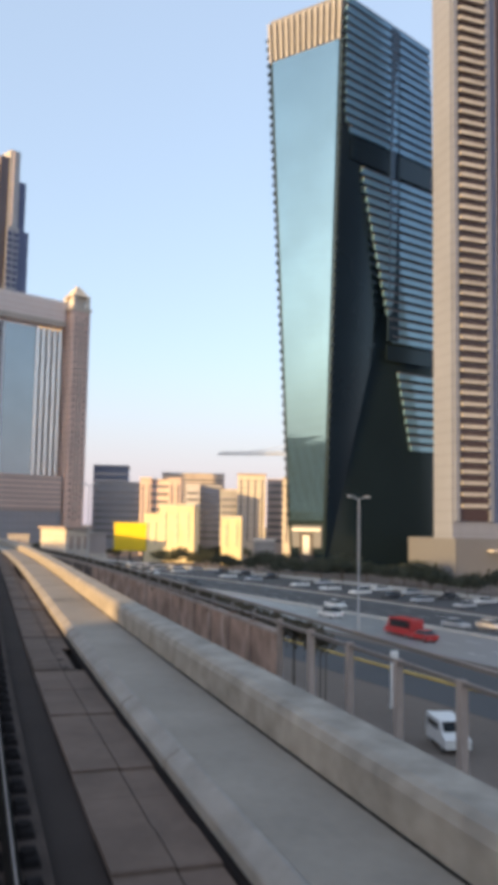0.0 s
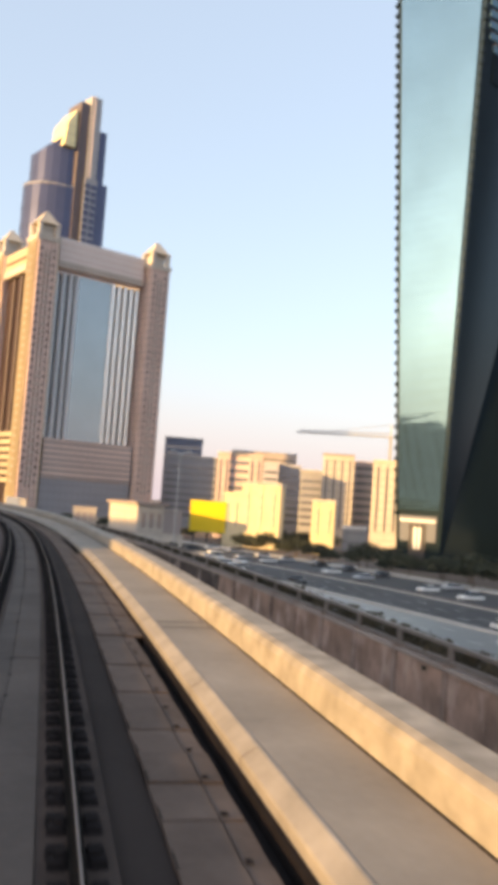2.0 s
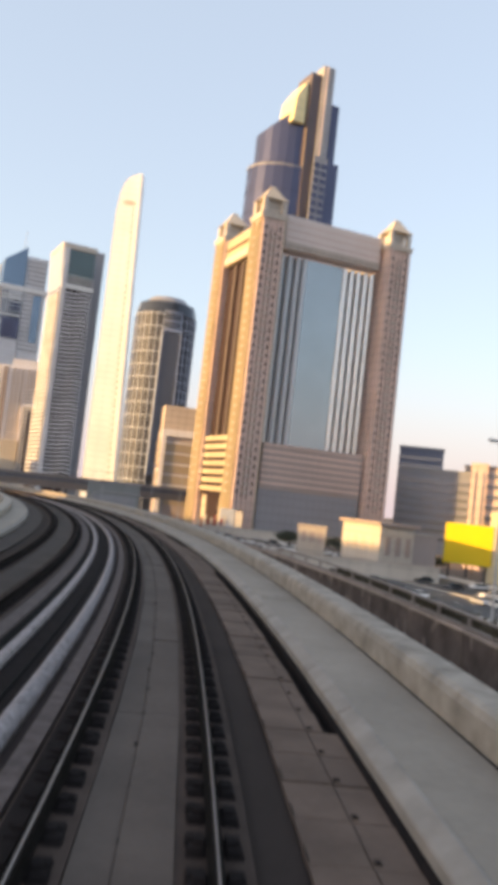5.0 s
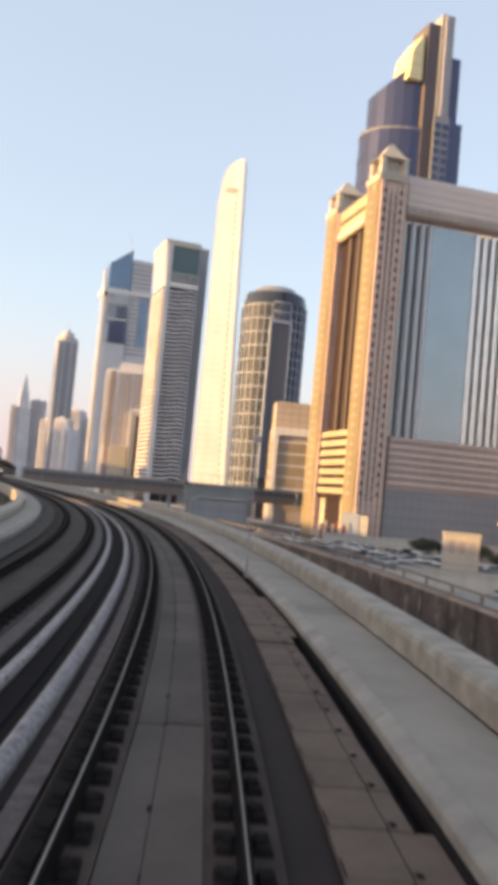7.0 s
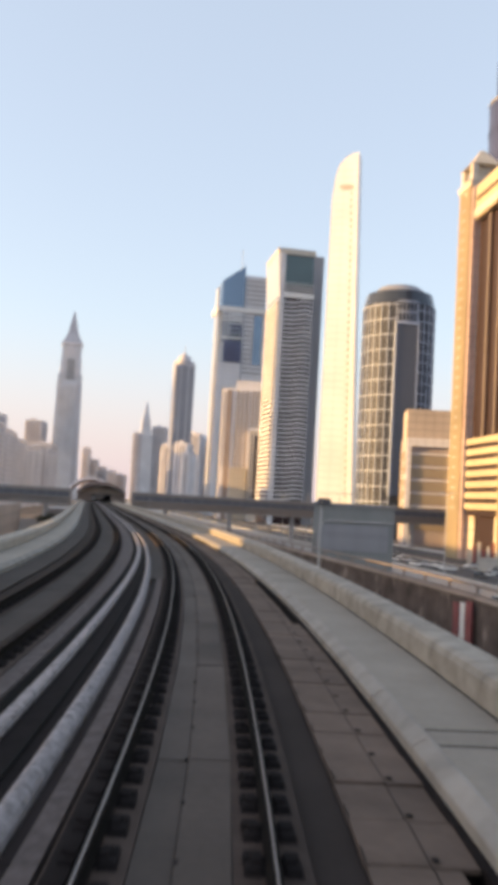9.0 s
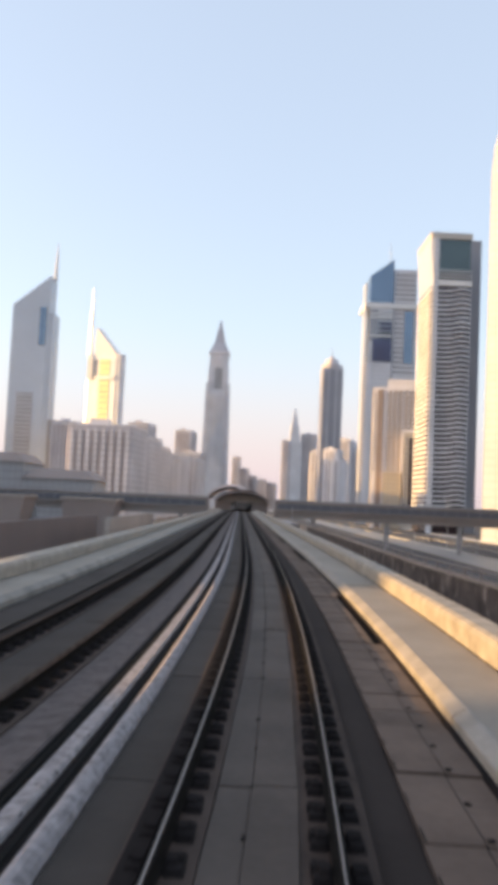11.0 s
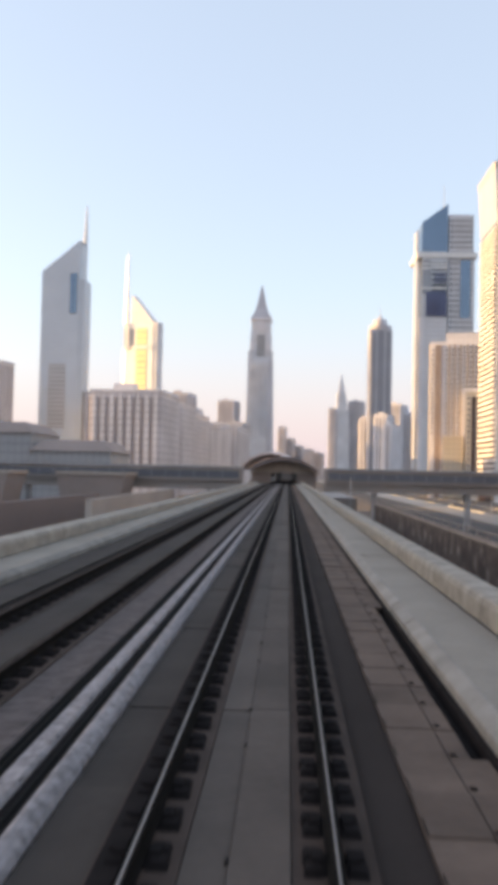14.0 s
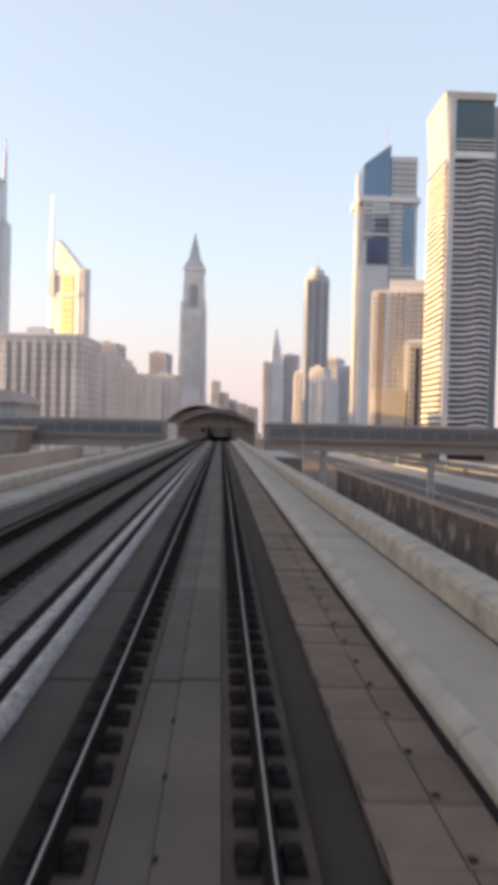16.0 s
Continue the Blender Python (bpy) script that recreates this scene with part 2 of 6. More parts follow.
G_WINDOW = glass_wall("window_glass", (0.06, 0.07, 0.085), 0.10, 0.35)


def stained_wall(name, colour, drip, amount):
    """Old concrete: blotched, with pale runs of lime that fall from the coping."""
    m = bpy.data.materials.new(name)
    m.use_nodes = True
    n, l = m.node_tree.nodes, m.node_tree.links
    b = n["Principled BSDF"]
    b.inputs["Roughness"].default_value = 0.92
    b.inputs["Specular IOR Level"].default_value = 0.2
    geo = n.new("ShaderNodeNewGeometry")

    def noise(scale, squash, detail, lo, hi):
        v = n.new("ShaderNodeVectorMath")
        v.operation = "MULTIPLY"
        v.inputs[1].default_value = (1, 1, squash)
        l.new(geo.outputs["Position"], v.inputs[0])
        t = n.new("ShaderNodeTexNoise")
        t.inputs["Scale"].default_value = scale
        t.inputs["Detail"].default_value = detail
        l.new(v.outputs[0], t.inputs["Vector"])
        r = n.new("ShaderNodeMapRange")
        r.inputs["From Min"].default_value = lo
        r.inputs["From Max"].default_value = hi
        l.new(t.outputs["Fac"], r.inputs["Value"])
        return r.outputs["Result"], t.outputs["Fac"]

    def blend(fac, a, c):
        x = n.new("ShaderNodeMix")
        x.data_type = "RGBA"
        l.new(fac, x.inputs[0])
        for k in x.inputs:
            for ident, val in (("A_Color", a), ("B_Color", c)):
                if k.identifier == ident:
                    if isinstance(val, tuple):
                        k.default_value = (*val, 1)
                    else:
                        l.new(val, k)
        return [k for k in x.outputs if k.identifier == "Result_Color"][0]

    blot, _ = noise(0.55, 1.1, 6, 0.30, 0.70)
    runs, _ = noise(0.8, 0.62, 6, 0.58 - amount, 0.74 - amount)
    specks, fine = noise(4.0, 0.5, 6, 0.52, 0.75)
    c = blend(blot, tuple(k * 0.62 for k in colour), tuple(k * 1.35 for k in colour))
    c = blend(runs, c, drip)
    soot = n.new("ShaderNodeMath")
    soot.operation = "MULTIPLY"
    soot.inputs[1].default_value = 0.55
    l.new(specks, soot.inputs[0])
    c = blend(soot.outputs[0], c, tuple(k * 0.35 for k in colour))
    l.new(c, b.inputs["Base Color"])
    bp = n.new("ShaderNodeBump")
    bp.inputs["Strength"].default_value = 0.3
    bp.inputs["Distance"].default_value = 0.06
    l.new(fine, bp.inputs["Height"])
    l.new(bp.outputs["Normal"], b.inputs["Normal"])
    return m


# one wall, two colours: first brightened for warm sunlight, second darkened for shade
M_WALL = stained_wall("stained_wall", (0.420, 0.275, 0.215), (0.60, 0.44, 0.37), 0.05)
M_WALLSHADE = stained_wall("shaded_wall", (0.120, 0.093, 0.082), (0.40, 0.32, 0.29), 0.02)
M_PILASTER = stained_wall("streaked_pilaster", (0.300, 0.208, 0.170), (0.48, 0.36, 0.31), 0.06)
# two copies of the hotel stone with the low sun's gold in their colour
M_HOTELSUNLIT = material("sunlit_stone_rib", (0.369, 0.299, 0.196), 0.7, vary=0.15, grain=0.8, stain=0.06, bump=0.05)
M_STONESUNLIT = material("sunlit_pale_stone", (0.451, 0.366, 0.254), 0.75, vary=0.15, grain=0.8, stain=0.06, bump=0.05)
M_HOTELSHADE = material("shadowed_stone_slot", (0.100, 0.060, 0.045), 0.8, vary=0.2, grain=0.8, stain=0.1)
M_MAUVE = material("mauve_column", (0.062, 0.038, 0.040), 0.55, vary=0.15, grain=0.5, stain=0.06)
M_HEDGE = material("dusty_hedge", (0.040, 0.033, 0.024), 0.9, vary=0.5, grain=3, stain=0.4, tint=(0.075, 0.060, 0.040), spec=0.1)
M_RIM = material("brown_rim_metal", (0.17, 0.13, 0.125), 0.5, 0.2, vary=0.15, grain=1, stain=0.2)
# lilac and white below are also lightened and cooled for haze
M_HAZELILAC = material("haze_lilac_cladding", (0.480, 0.470, 0.500), 0.7, vary=0.15, grain=0.5, stain=0.05, floors=4.2)
M_HAZEWHITE = material("haze_white_render", (0.740, 0.720, 0.740), 0.75, vary=0.16, grain=0.5, stain=0.05, bump=0.03, floors=3.4)


# ---- mesh helpers ----
def quad_box(bm, x0, x1, y0, y1, z0, z1):
    vs = [bm.verts.new(c) for c in ((x0, y0, z0), (x1, y0, z0), (x1, y1, z0), (x0, y1, z0), (x0, y0, z1), (x1, y0, z1), (x1, y1, z1), (x0, y1, z1))]
    for f in ((3, 2, 1, 0), (4, 5, 6, 7), (0, 1, 5, 4), (1, 2, 6, 5), (2, 3, 7, 6), (3, 0, 4, 7)):
        bm.faces.new([vs[i] for i in f])
    return vs


def prism(bm, base, top, z0, z1):
    """A solid between two outlines with the same number of corners (anticlockwise)."""
    a = [bm.verts.new((x, y, z0)) for x, y in base]
    b = [bm.verts.new((x, y, z1 if not isinstance(z1, (list, tuple)) else z1[i])) for i, (x, y) in enumerate(top)]
    n = len(a)
    bm.faces.new(a[::-1])
    bm.faces.new(b)
    for i in range(n):
        j = (i + 1) % n
        bm.faces.new((a[i], a[j], b[j], b[i]))


def tube(bm, p, q, r, n=8, r2=None):
    p, q = Vector(p), Vector(q)
    d = (q - p).normalized()
    u = d.orthogonal().normalized()
    w = d.cross(u)
    r2 = r if r2 is None else r2
    a, b = [], []
    for i in range(n):
        t = 2 * math.pi * i / n
        k = u * math.cos(t) + w * math.sin(t)
        a.append(bm.verts.new(p + k * r))
        b.append(bm.verts.new(q + k * r2))
    bm.faces.new(a[::-1])
    bm.faces.new(b)
    for i in range(n):
        j = (i + 1) % n
        bm.faces.new((a[i], a[j], b[j], b[i]))


def ring(cx, cy, rx, ry, n, start=0.0, span=360.0):
    full = abs(span) >= 360
    return [(cx + rx * math.cos(radians(start + span * i / (n if full else n - 1))), cy + ry * math.sin(radians(start + span * i / (n if full else n - 1)))) for i in range(n)]


def rect(x0, x1, y0, y1):
    return [(x0, y0), (x1, y0), (x1, y1), (x0, y1)]


def mesh_of(name, bm, mat):
    me = bpy.data.meshes.new(name)
    bm.normal_update()
    bm.to_mesh(me)
    bm.free()
    me.materials.append(mat)
    return me


def part(name, bm, mat, parent=None, label=""):
    """Links a bmesh as one mesh object under a thing or a part."""
    ob = new(name, bm if isinstance(bm, bpy.types.Mesh) else mesh_of(name, bm, mat))
    if parent is not None:
        ob.parent = parent
    if label:
        tagged(ob, label)
    return ob


def again(name, me, parent, m):
    ob = new(name, me)
    ob.parent = parent
    ob.matrix_basis = m
    return ob


def thing(name, label, category, group="", kind="", at=(0, 0, 0), turn=0.0):
    ob = new(name)
    ob.empty_display_size = 0.5
    ob.matrix_basis = pose(at[0], at[1], at[2], 0, 0, turn)
    return tagged(ob, label, category, group, kind)


def soft(bm, w, seg=2):
    bmesh.ops.bevel(bm, geom=list(bm.edges), offset=w, segments=seg, affect="EDGES", profile=0.6)


def slab_mesh(x0, x1, y0, y1, z0, z1):
    bm = bmesh.new()
    quad_box(bm, x0, x1, y0, y1, z0, z1)
    return bm


def slab_part(name, mat, parent, x0, x1, y0, y1, z0, z1, label=""):
    bm = bmesh.new()
    quad_box(bm, x0, x1, y0, y1, z0, z1)
    return part(name, bm, mat, parent, label)


# ---- the line of the track ----
RAIL_Z = 9.0
KNOTS = [-60, 0, 30, 60, 90, 120, 150, 180, 210, 240, 270, 700]
TURNS = [-25.2, -26.67, -28.09, -27.39, -25.26, -21.06, -15.96, -10.46, -5.56, -1.77, -0.05, 0.0]
S0, S1 = -60, 700
_s = np.arange(S0, S1 + 1.0)
_h = np.interp(_s, KNOTS, TURNS)
_h = np.convolve(np.pad(_h, 10, mode="edge"), np.ones(21) / 21, "valid")
_h = np.radians(_h)
_x = np.concatenate([[0], np.cumsum(-(np.sin(_h[1:]) + np.sin(_h[:-1])) / 2)])
_y = np.concatenate([[0], np.cumsum((np.cos(_h[1:]) + np.cos(_h[:-1])) / 2)])
_x -= np.interp(0, _s, _x)
_y -= np.interp(0, _s, _y)


def line_at(s):
    """Place and heading (radians, to the left of +y) of the near track's centre line."""
    return float(np.interp(s, _s, _x)), float(np.interp(s, _s, _y)), float(np.interp(s, _s, _h))


def cant(s):
    return radians(0.5) * min(1.0, max(0.0, (260 - s) / 80))


def place(s, X, z):
    """World place of a point X to the right of the centre line and z above the rails."""
    x, y, h = line_at(s)
    c = cant(s) if abs(X) < 9 else 0.0
    a, u = X * math.cos(c) - z * math.sin(c), X * math.sin(c) + z * math.cos(c)
    return x + a * math.cos(h), y + a * math.sin(h), RAIL_Z + u


def seat(s, X, z):
    x, y, h = line_at(s)
    px, py, pz = place(s, X, z)
    return Matrix.Translation((px, py, pz)) @ Euler((0, -cant(s), h)).to_matrix().to_4x4()


def straightness(s):
    """0 on the curve, 1 on the straight: the deck's section changes where the curve ends."""
    t = min(1.0, max(0.0, (s - 198) / 34))
    return t * t * (3 - 2 * t)


def sweep(bm, prof, s0, s1, step=3.0, after=None):
    """Carries a section along the line; after is the section that it has on the straight."""
    n = max(1, round((s1 - s0) / step))
    rows = []
    for i in range(n + 1):
        s = s0 + (s1 - s0) * i / n
        k = straightness(s) if after else 0.0
        rows.append([bm.verts.new(place(s, X + (A[0] - X) * k, z + (A[1] - z) * k)) for (X, z), A in zip(prof, after or prof)])
    k = len(prof)
    for a, b in zip(rows, rows[1:]):
        for i in range(k):
            j = (i + 1) % k
            bm.faces.new((a[i], a[j], b[j], b[i]))
    bm.faces.new(rows[0])
    bm.faces.new(rows[-1][::-1])
    bmesh.ops.recalc_face_normals(bm, faces=bm.faces)
    return bm


def swept(name, mat, parent, prof, s0, s1, step=3.0, label="", after=None):
    return part(name, sweep(bmesh.new(), prof, s0, s1, step, after), mat, parent, label)


GROUND_Z = -3.0

# ---- ground and roads ----
def flat_sheet(name, label, category, mat, outline, z0, z1):
    bm = bmesh.new()
    prism(bm, outline, outline, z0, z1)
    return tagged(part(name, bm, mat), label, category, kind="structure")


flat_sheet("ground", "sandy grey-brown city ground spreading to the horizon", "ground", M_SAND, rect(-4500, 4500, -3000, 4800), GROUND_Z - 1, GROUND_Z)

# the highway's middle line, bending with the city grid
HW = [(66, -60), (92, 20), (118, 100), (140, 190), (152, 300), (157, 420), (158, 700), (158, 2400)]


def hw_at(d, off):
    """Point of the highway at the place d along its middle line (0 to 7), off metres to its right."""
    i = min(int(d), len(HW) - 2)
    t = d - i
    k = [HW[max(0, i - 1)], HW[i], HW[i + 1], HW[min(len(HW) - 1, i + 2)]]
    def cr(a, b, c, e):
        return 0.5 * (2 * b + (c - a) * t + (2 * a - 5 * b + 4 * c - e) * t * t + (3 * b - a - 3 * c + e) * t ** 3)
    def cd(a, b, c, e):
        return 0.5 * ((c - a) + 2 * (2 * a - 5 * b + 4 * c - e) * t + 3 * (3 * b - a - 3 * c + e) * t * t)
    x, y = cr(*[p[0] for p in k]), cr(*[p[1] for p in k])
    dx, dy = cd(*[p[0] for p in k]), cd(*[p[1] for p in k])
    n = math.hypot(dx, dy)
    return x + off * dy / n, y - off * dx / n, math.atan2(-dx, dy)


def road_band(name, label, category, mat, o0, o1, z0, z1, d0=0.0, d1=7.0, step=0.1):
    bm = bmesh.new()
    n = round((d1 - d0) / step)
    rows = []
    for i in range(n + 1):
        d = d0 + (d1 - d0) * i / n
        a, b = hw_at(d, o0), hw_at(d, o1)
        rows.append([bm.verts.new(v) for v in ((a[0], a[1], z0), (b[0], b[1], z0), (b[0], b[1], z1), (a[0], a[1], z1))])
    for a, b in zip(rows, rows[1:]):
        for i in range(4):
            bm.faces.new((a[i], a[(i + 1) % 4], b[(i + 1) % 4], b[i]))
    bm.faces.new(rows[0])
    bm.faces.new(rows[-1][::-1])
    bmesh.ops.recalc_face_normals(bm, faces=bm.faces)
    return tagged(part(name, bm, mat), label, category, kind="structure")


G = GROUND_Z
road_band("road_slip", "dark asphalt slip road beside the viaduct", "road", M_ASPHALT, -33, -17, G - 0.1, G + 0.02)
road_band("road_near", "pale asphalt carriageway with the sky's sheen in its colour", "road", M_ROADPALE, -15, 0.5, G - 0.1, G + 0.06)
road_band("kerb_median", "pale concrete kerb of the highway median", "kerb", M_KERB, 0.9, 1.5, G - 0.1, G + 0.35)
road_band("road_far", "dark asphalt carriageway of the highway", "road", M_ASPHALT, 2.5, 20, G - 0.1, G + 0.03)
road_band("kerb_far", "pale concrete kerb along the highway", "kerb", M_KERB, 20.3, 20.7, G - 0.1, G + 0.2)
road_band("road_service", "dark asphalt service road with parking", "road", M_ASPHALT, 24, 44, G - 0.1, G + 0.02)
road_band("pavement", "grey paved footway in front of the towers", "pavement", M_KERB, 45, 52, G - 0.1, G + 0.15)

# lane marks
lane_marks = thing("lane_markings", "worn white painted lane marks on the highway asphalt", "road marking", kind="structure")
bm = bmesh.new()
quad_box(bm, -0.08, 0.08, -1.5, 1.5, 0, 0.006)
me_dash = mesh_of("dash", bm, M_LINE)
for off, z in ((-11.2, 0.062), (-7.5, 0.062), (-3.8, 0.062), (6.5, 0.032), (10.2, 0.032), (13.9, 0.032)):
    for i in range(36):
        x, y, h = hw_at(0.6 + i * 0.11, off)
        again("dash", me_dash, lane_marks, pose(x, y, G + z, 0, 0, math.degrees(h)))

# ---- the viaduct ----
D2 = -4.3          # the far track's centre line
SA, SB = -50, 640  # the stretch that is built
viaduct = thing("viaduct", "curved grey concrete metro viaduct with two tracks and side walkways", "viaduct", kind="structure")
swept("deck", M_DECK, viaduct, [(D2 - 2.65, -0.45), (D2 - 2.65, -0.75), (2.65, -0.75), (2.65, -0.45)], SA, SB)
swept("girder", M_EDGE, viaduct, [(D2 - 4.6, -0.75), (D2 + 0.4, -2.6), (-0.4, -2.6), (4.6, -0.75)], SA, SB)
for sgn, c0 in ((1, 0.0), (-1, D2)):
    def pr(*pts):
        return [(c0 + sgn * a, b) for a, b in pts]
    swept("walkway", M_WALKWAY, viaduct, pr((2.89, -0.748), (2.89, 0.02), (4.03, 0.02), (4.03, -0.748)), SA, SB)
    swept("walkway_edge", M_EDGE, viaduct, pr((2.653, -0.745), (2.653, -0.11), (2.668, -0.085), (2.835, 0.018), (2.86, 0.024), (2.884, 0.022), (2.884, -0.745)), SA, SB)
    swept("parapet", M_PARAPET, viaduct, pr((4.075, -0.748), (4.075, 0.38), (4.12, 0.48), (4.22, 0.52), (4.66, 0.53), (4.74, 0.48), (4.76, 0.36), (4.76, -0.748)), SA, SB)
# piers under the viaduct
pier_me = bmesh.new()
prism(pier_me, ring(0, 0, 1.1, 1.1, 16), ring(0, 0, 1.1, 1.1, 16), GROUND_Z - 0.5, 4.6)
prism(pier_me, ring(0, 0, 1.15, 1.15, 16), ring(0, 0, 2.6, 1.4, 16), 4.6, 6.3)
pier_mesh = mesh_of("pier", pier_me, M_EDGE)
for i in range(24):
    x, y, h = line_at(-45 + i * 29)
    ob = again("pier", pier_mesh, viaduct, pose(x + D2 / 2 * math.cos(h), y + D2 / 2 * math.sin(h), 0, 0, 0, math.degrees(h)))

# expansion joints across the walkways
JOINTS = (30, 58, 95, 124, 160, 190, 214, 250, 278, 309, 342)
bm = bmesh.new()
quad_box(bm, 2.90, 4.02, -0.02, 0.02, 0.021, 0.026)
me_joint = mesh_of("joint", bm, M_PAD)
for s in JOINTS:
    for d in (0.2, 0.9):
        again("joint", me_joint, viaduct, seat(s + d, 0, 0))

# dark slot beside the walkway where the covers stop short
SLOTS = [(8, 21), (46, 58), (82, 95), (112, 134), (148, 158), (165, 187), (202, 213), (240, 250), (268, 278), (289, 300)]


def track(c0, label):
    tr = thing("railway_track", label, "railway track", "tracks on the viaduct", "structure")
    for sg in (-1, 1):
        cx = c0 + sg * 0.7525
        # plinth
        swept("plinth", M_PLINTH, tr, [(cx - 0.33, -0.449), (cx - 0.33, -0.20), (cx + 0.33, -0.20), (cx + 0.33, -0.449)], SA, SB)
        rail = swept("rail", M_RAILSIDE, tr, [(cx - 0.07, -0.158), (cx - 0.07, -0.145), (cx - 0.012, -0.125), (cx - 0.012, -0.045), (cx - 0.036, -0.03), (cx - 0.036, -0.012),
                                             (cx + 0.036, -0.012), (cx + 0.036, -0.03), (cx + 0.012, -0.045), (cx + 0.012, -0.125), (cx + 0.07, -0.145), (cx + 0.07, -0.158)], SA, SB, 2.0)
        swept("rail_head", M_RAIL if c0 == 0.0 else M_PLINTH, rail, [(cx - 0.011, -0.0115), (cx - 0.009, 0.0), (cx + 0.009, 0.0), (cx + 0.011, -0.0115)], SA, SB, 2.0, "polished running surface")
    return tr


track_near = track(0.0, "near metro track with polished rails on concrete plinths")
track_far = track(D2, "far metro track with polished rails on concrete plinths")

# pale rounded kerb of the cable way, and the rough cover beside it
def kerb_section(x):
    return [(x - 0.11, -0.448), (x - 0.11, -0.20), (x - 0.08, -0.165), (x - 0.03, -0.15), (x + 0.02, -0.165), (x + 0.08, -0.215), (x + 0.11, -0.27), (x + 0.11, -0.448)]


def cover_section(x, w):
    return [(x - w, -0.448), (x - w, -0.20), (x - w + 0.03, -0.165), (x + w - 0.03, -0.165), (x + w, -0.20), (x + w, -0.448)]


def flat_section(x0, x1, z0, z1):
    return [(x0, -0.449), (x0, z0), (x1, z1), (x1, -0.449)]


kb = swept("centre_kerb", M_COVER, None, kerb_section(-1.68), SA, SB, 2.0, after=kerb_section(-1.81))
tagged(kb, "pale worn rounded concrete kerb between the two tracks", "kerb", "centre kerbs", "structure")
kb = swept("centre_kerb", M_COVER, None, cover_section(-2.50, 0.10), SA, SB, 2.0, after=cover_section(-2.245, 0.115))
tagged(kb, "rough pale cover over the cable way between the tracks", "kerb", "centre kerbs", "structure")
swept("plinth_edge", M_SLABPALE, viaduct, flat_section(-1.37, -1.15, -0.23, -0.23), SA, SB, 2.0, after=flat_section(-1.37, -1.15, -0.33, -0.33))
# low kerbs and cables that run between the tracks
# black strip laid on the plinth as the shadow outside the left rail
swept("gutter", M_PAD, viaduct, [(-1.052, -0.199), (-1.052, -0.17), (-0.86, -0.17), (-0.86, -0.199)], SA, SB)
swept("deck_screed", M_SLABPALE, viaduct, [(D2 + 1.08, -0.448), (D2 + 1.08, -0.23), (D2 + 1.25, -0.215), (D2 + 1.41, -0.205), (D2 + 1.437, -0.22), (D2 + 1.437, -0.448)], SA, SB, 2.0,
      after=[(D2 + 1.08, -0.448), (D2 + 1.08, -0.23), (D2 + 1.38, -0.21), (D2 + 1.70, -0.20), (D2 + 1.73, -0.22), (D2 + 1.73, -0.448)])
# shallow black fill puts the darkness of the gaps into colour
swept("cable_way", M_PAD, viaduct, flat_section(-2.397, -1.793, -0.28, -0.28), SA, SB, 2.0, after=flat_section(-2.127, -1.923, -0.235, -0.235))
swept("cable_way", M_PAD, viaduct, flat_section(-2.860, -2.603, -0.25, -0.25), SA, SB, 2.0, after=flat_section(-2.565, -2.363, -0.25, -0.235))
# black strip on the deck paints the dark inside of the slots
swept("slot_floor", M_PAD, viaduct, [(2.30, -0.449), (2.30, -0.436), (2.648, -0.436), (2.648, -0.449)], SA, SB)
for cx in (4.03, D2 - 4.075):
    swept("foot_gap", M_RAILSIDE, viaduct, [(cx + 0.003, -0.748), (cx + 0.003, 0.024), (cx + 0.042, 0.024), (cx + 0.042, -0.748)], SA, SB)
def cable_section(cx, cz):
    return [(cx + 0.03 * math.cos(a), cz + 0.03 * math.sin(a)) for a in (0.0, 1.26, 2.51, 3.77, 5.03)]


for ca, cb, cz in ((-2.02, -2.02, -0.26), (-2.68, -2.42, -0.23), (-2.76, -2.51, -0.235)):
    bm = bmesh.new()
    sweep(bm, cable_section(ca, cz), SA, SB, 3.0, cable_section(cb, cz + 0.03))
    tagged(part("cable", bm, M_CABLE), "black power cable lying along the track deck", "cable", "track cables")

# ---- stained wall with a railing beside the viaduct ----
def wall_x(s):
    return float(np.interp(s, [0, 110, 160, 230, 300, 500], [13.8, 13.8, 16.0, 18.3, 15.8, 15.8]))


side_wall = thing("side_wall", "rust-stained brown concrete wall with a double railing", "wall", kind="structure")
bm = bmesh.new()
quad_box(bm, -0.15, 0.15, -1.96, 1.96, GROUND_Z - RAIL_Z, -2.25)
me_panel = mesh_of("panel", bm, M_WALL)
bm = bmesh.new()
quad_box(bm, -0.15, 0.15, -1.96, 1.96, GROUND_Z - RAIL_Z, -2.25)
me_panel_dark = mesh_of("panel", bm, M_WALLSHADE)
bm = bmesh.new()
quad_box(bm, -0.24, 0.24, -1.99, 1.99, -2.25, -2.10)
me_cap = mesh_of("coping", bm, M_WALLCAP)
bm = bmesh.new()
quad_box(bm, -0.22, 0.22, -0.17, 0.17, GROUND_Z - RAIL_Z, -2.05)
me_pil = mesh_of("pilaster", bm, M_PILASTER)
bm = bmesh.new()
quad_box(bm, -0.165, 0.165, -0.12, 0.12, GROUND_Z - RAIL_Z, -2.253)
me_pil_dark = mesh_of("pilaster", bm, M_WALLSHADE)
bm = bmesh.new()
quad_box(bm, -0.07, 0.07, -0.10, 0.10, -2.1, -1.50)
me_post = mesh_of("post", bm, M_RAILING)
bm = bmesh.new()
quad_box(bm, -0.12, 0.12, -0.14, 0.14, GROUND_Z - RAIL_Z, -1.55)
me_tall = mesh_of("post", bm, M_WALLCAP)
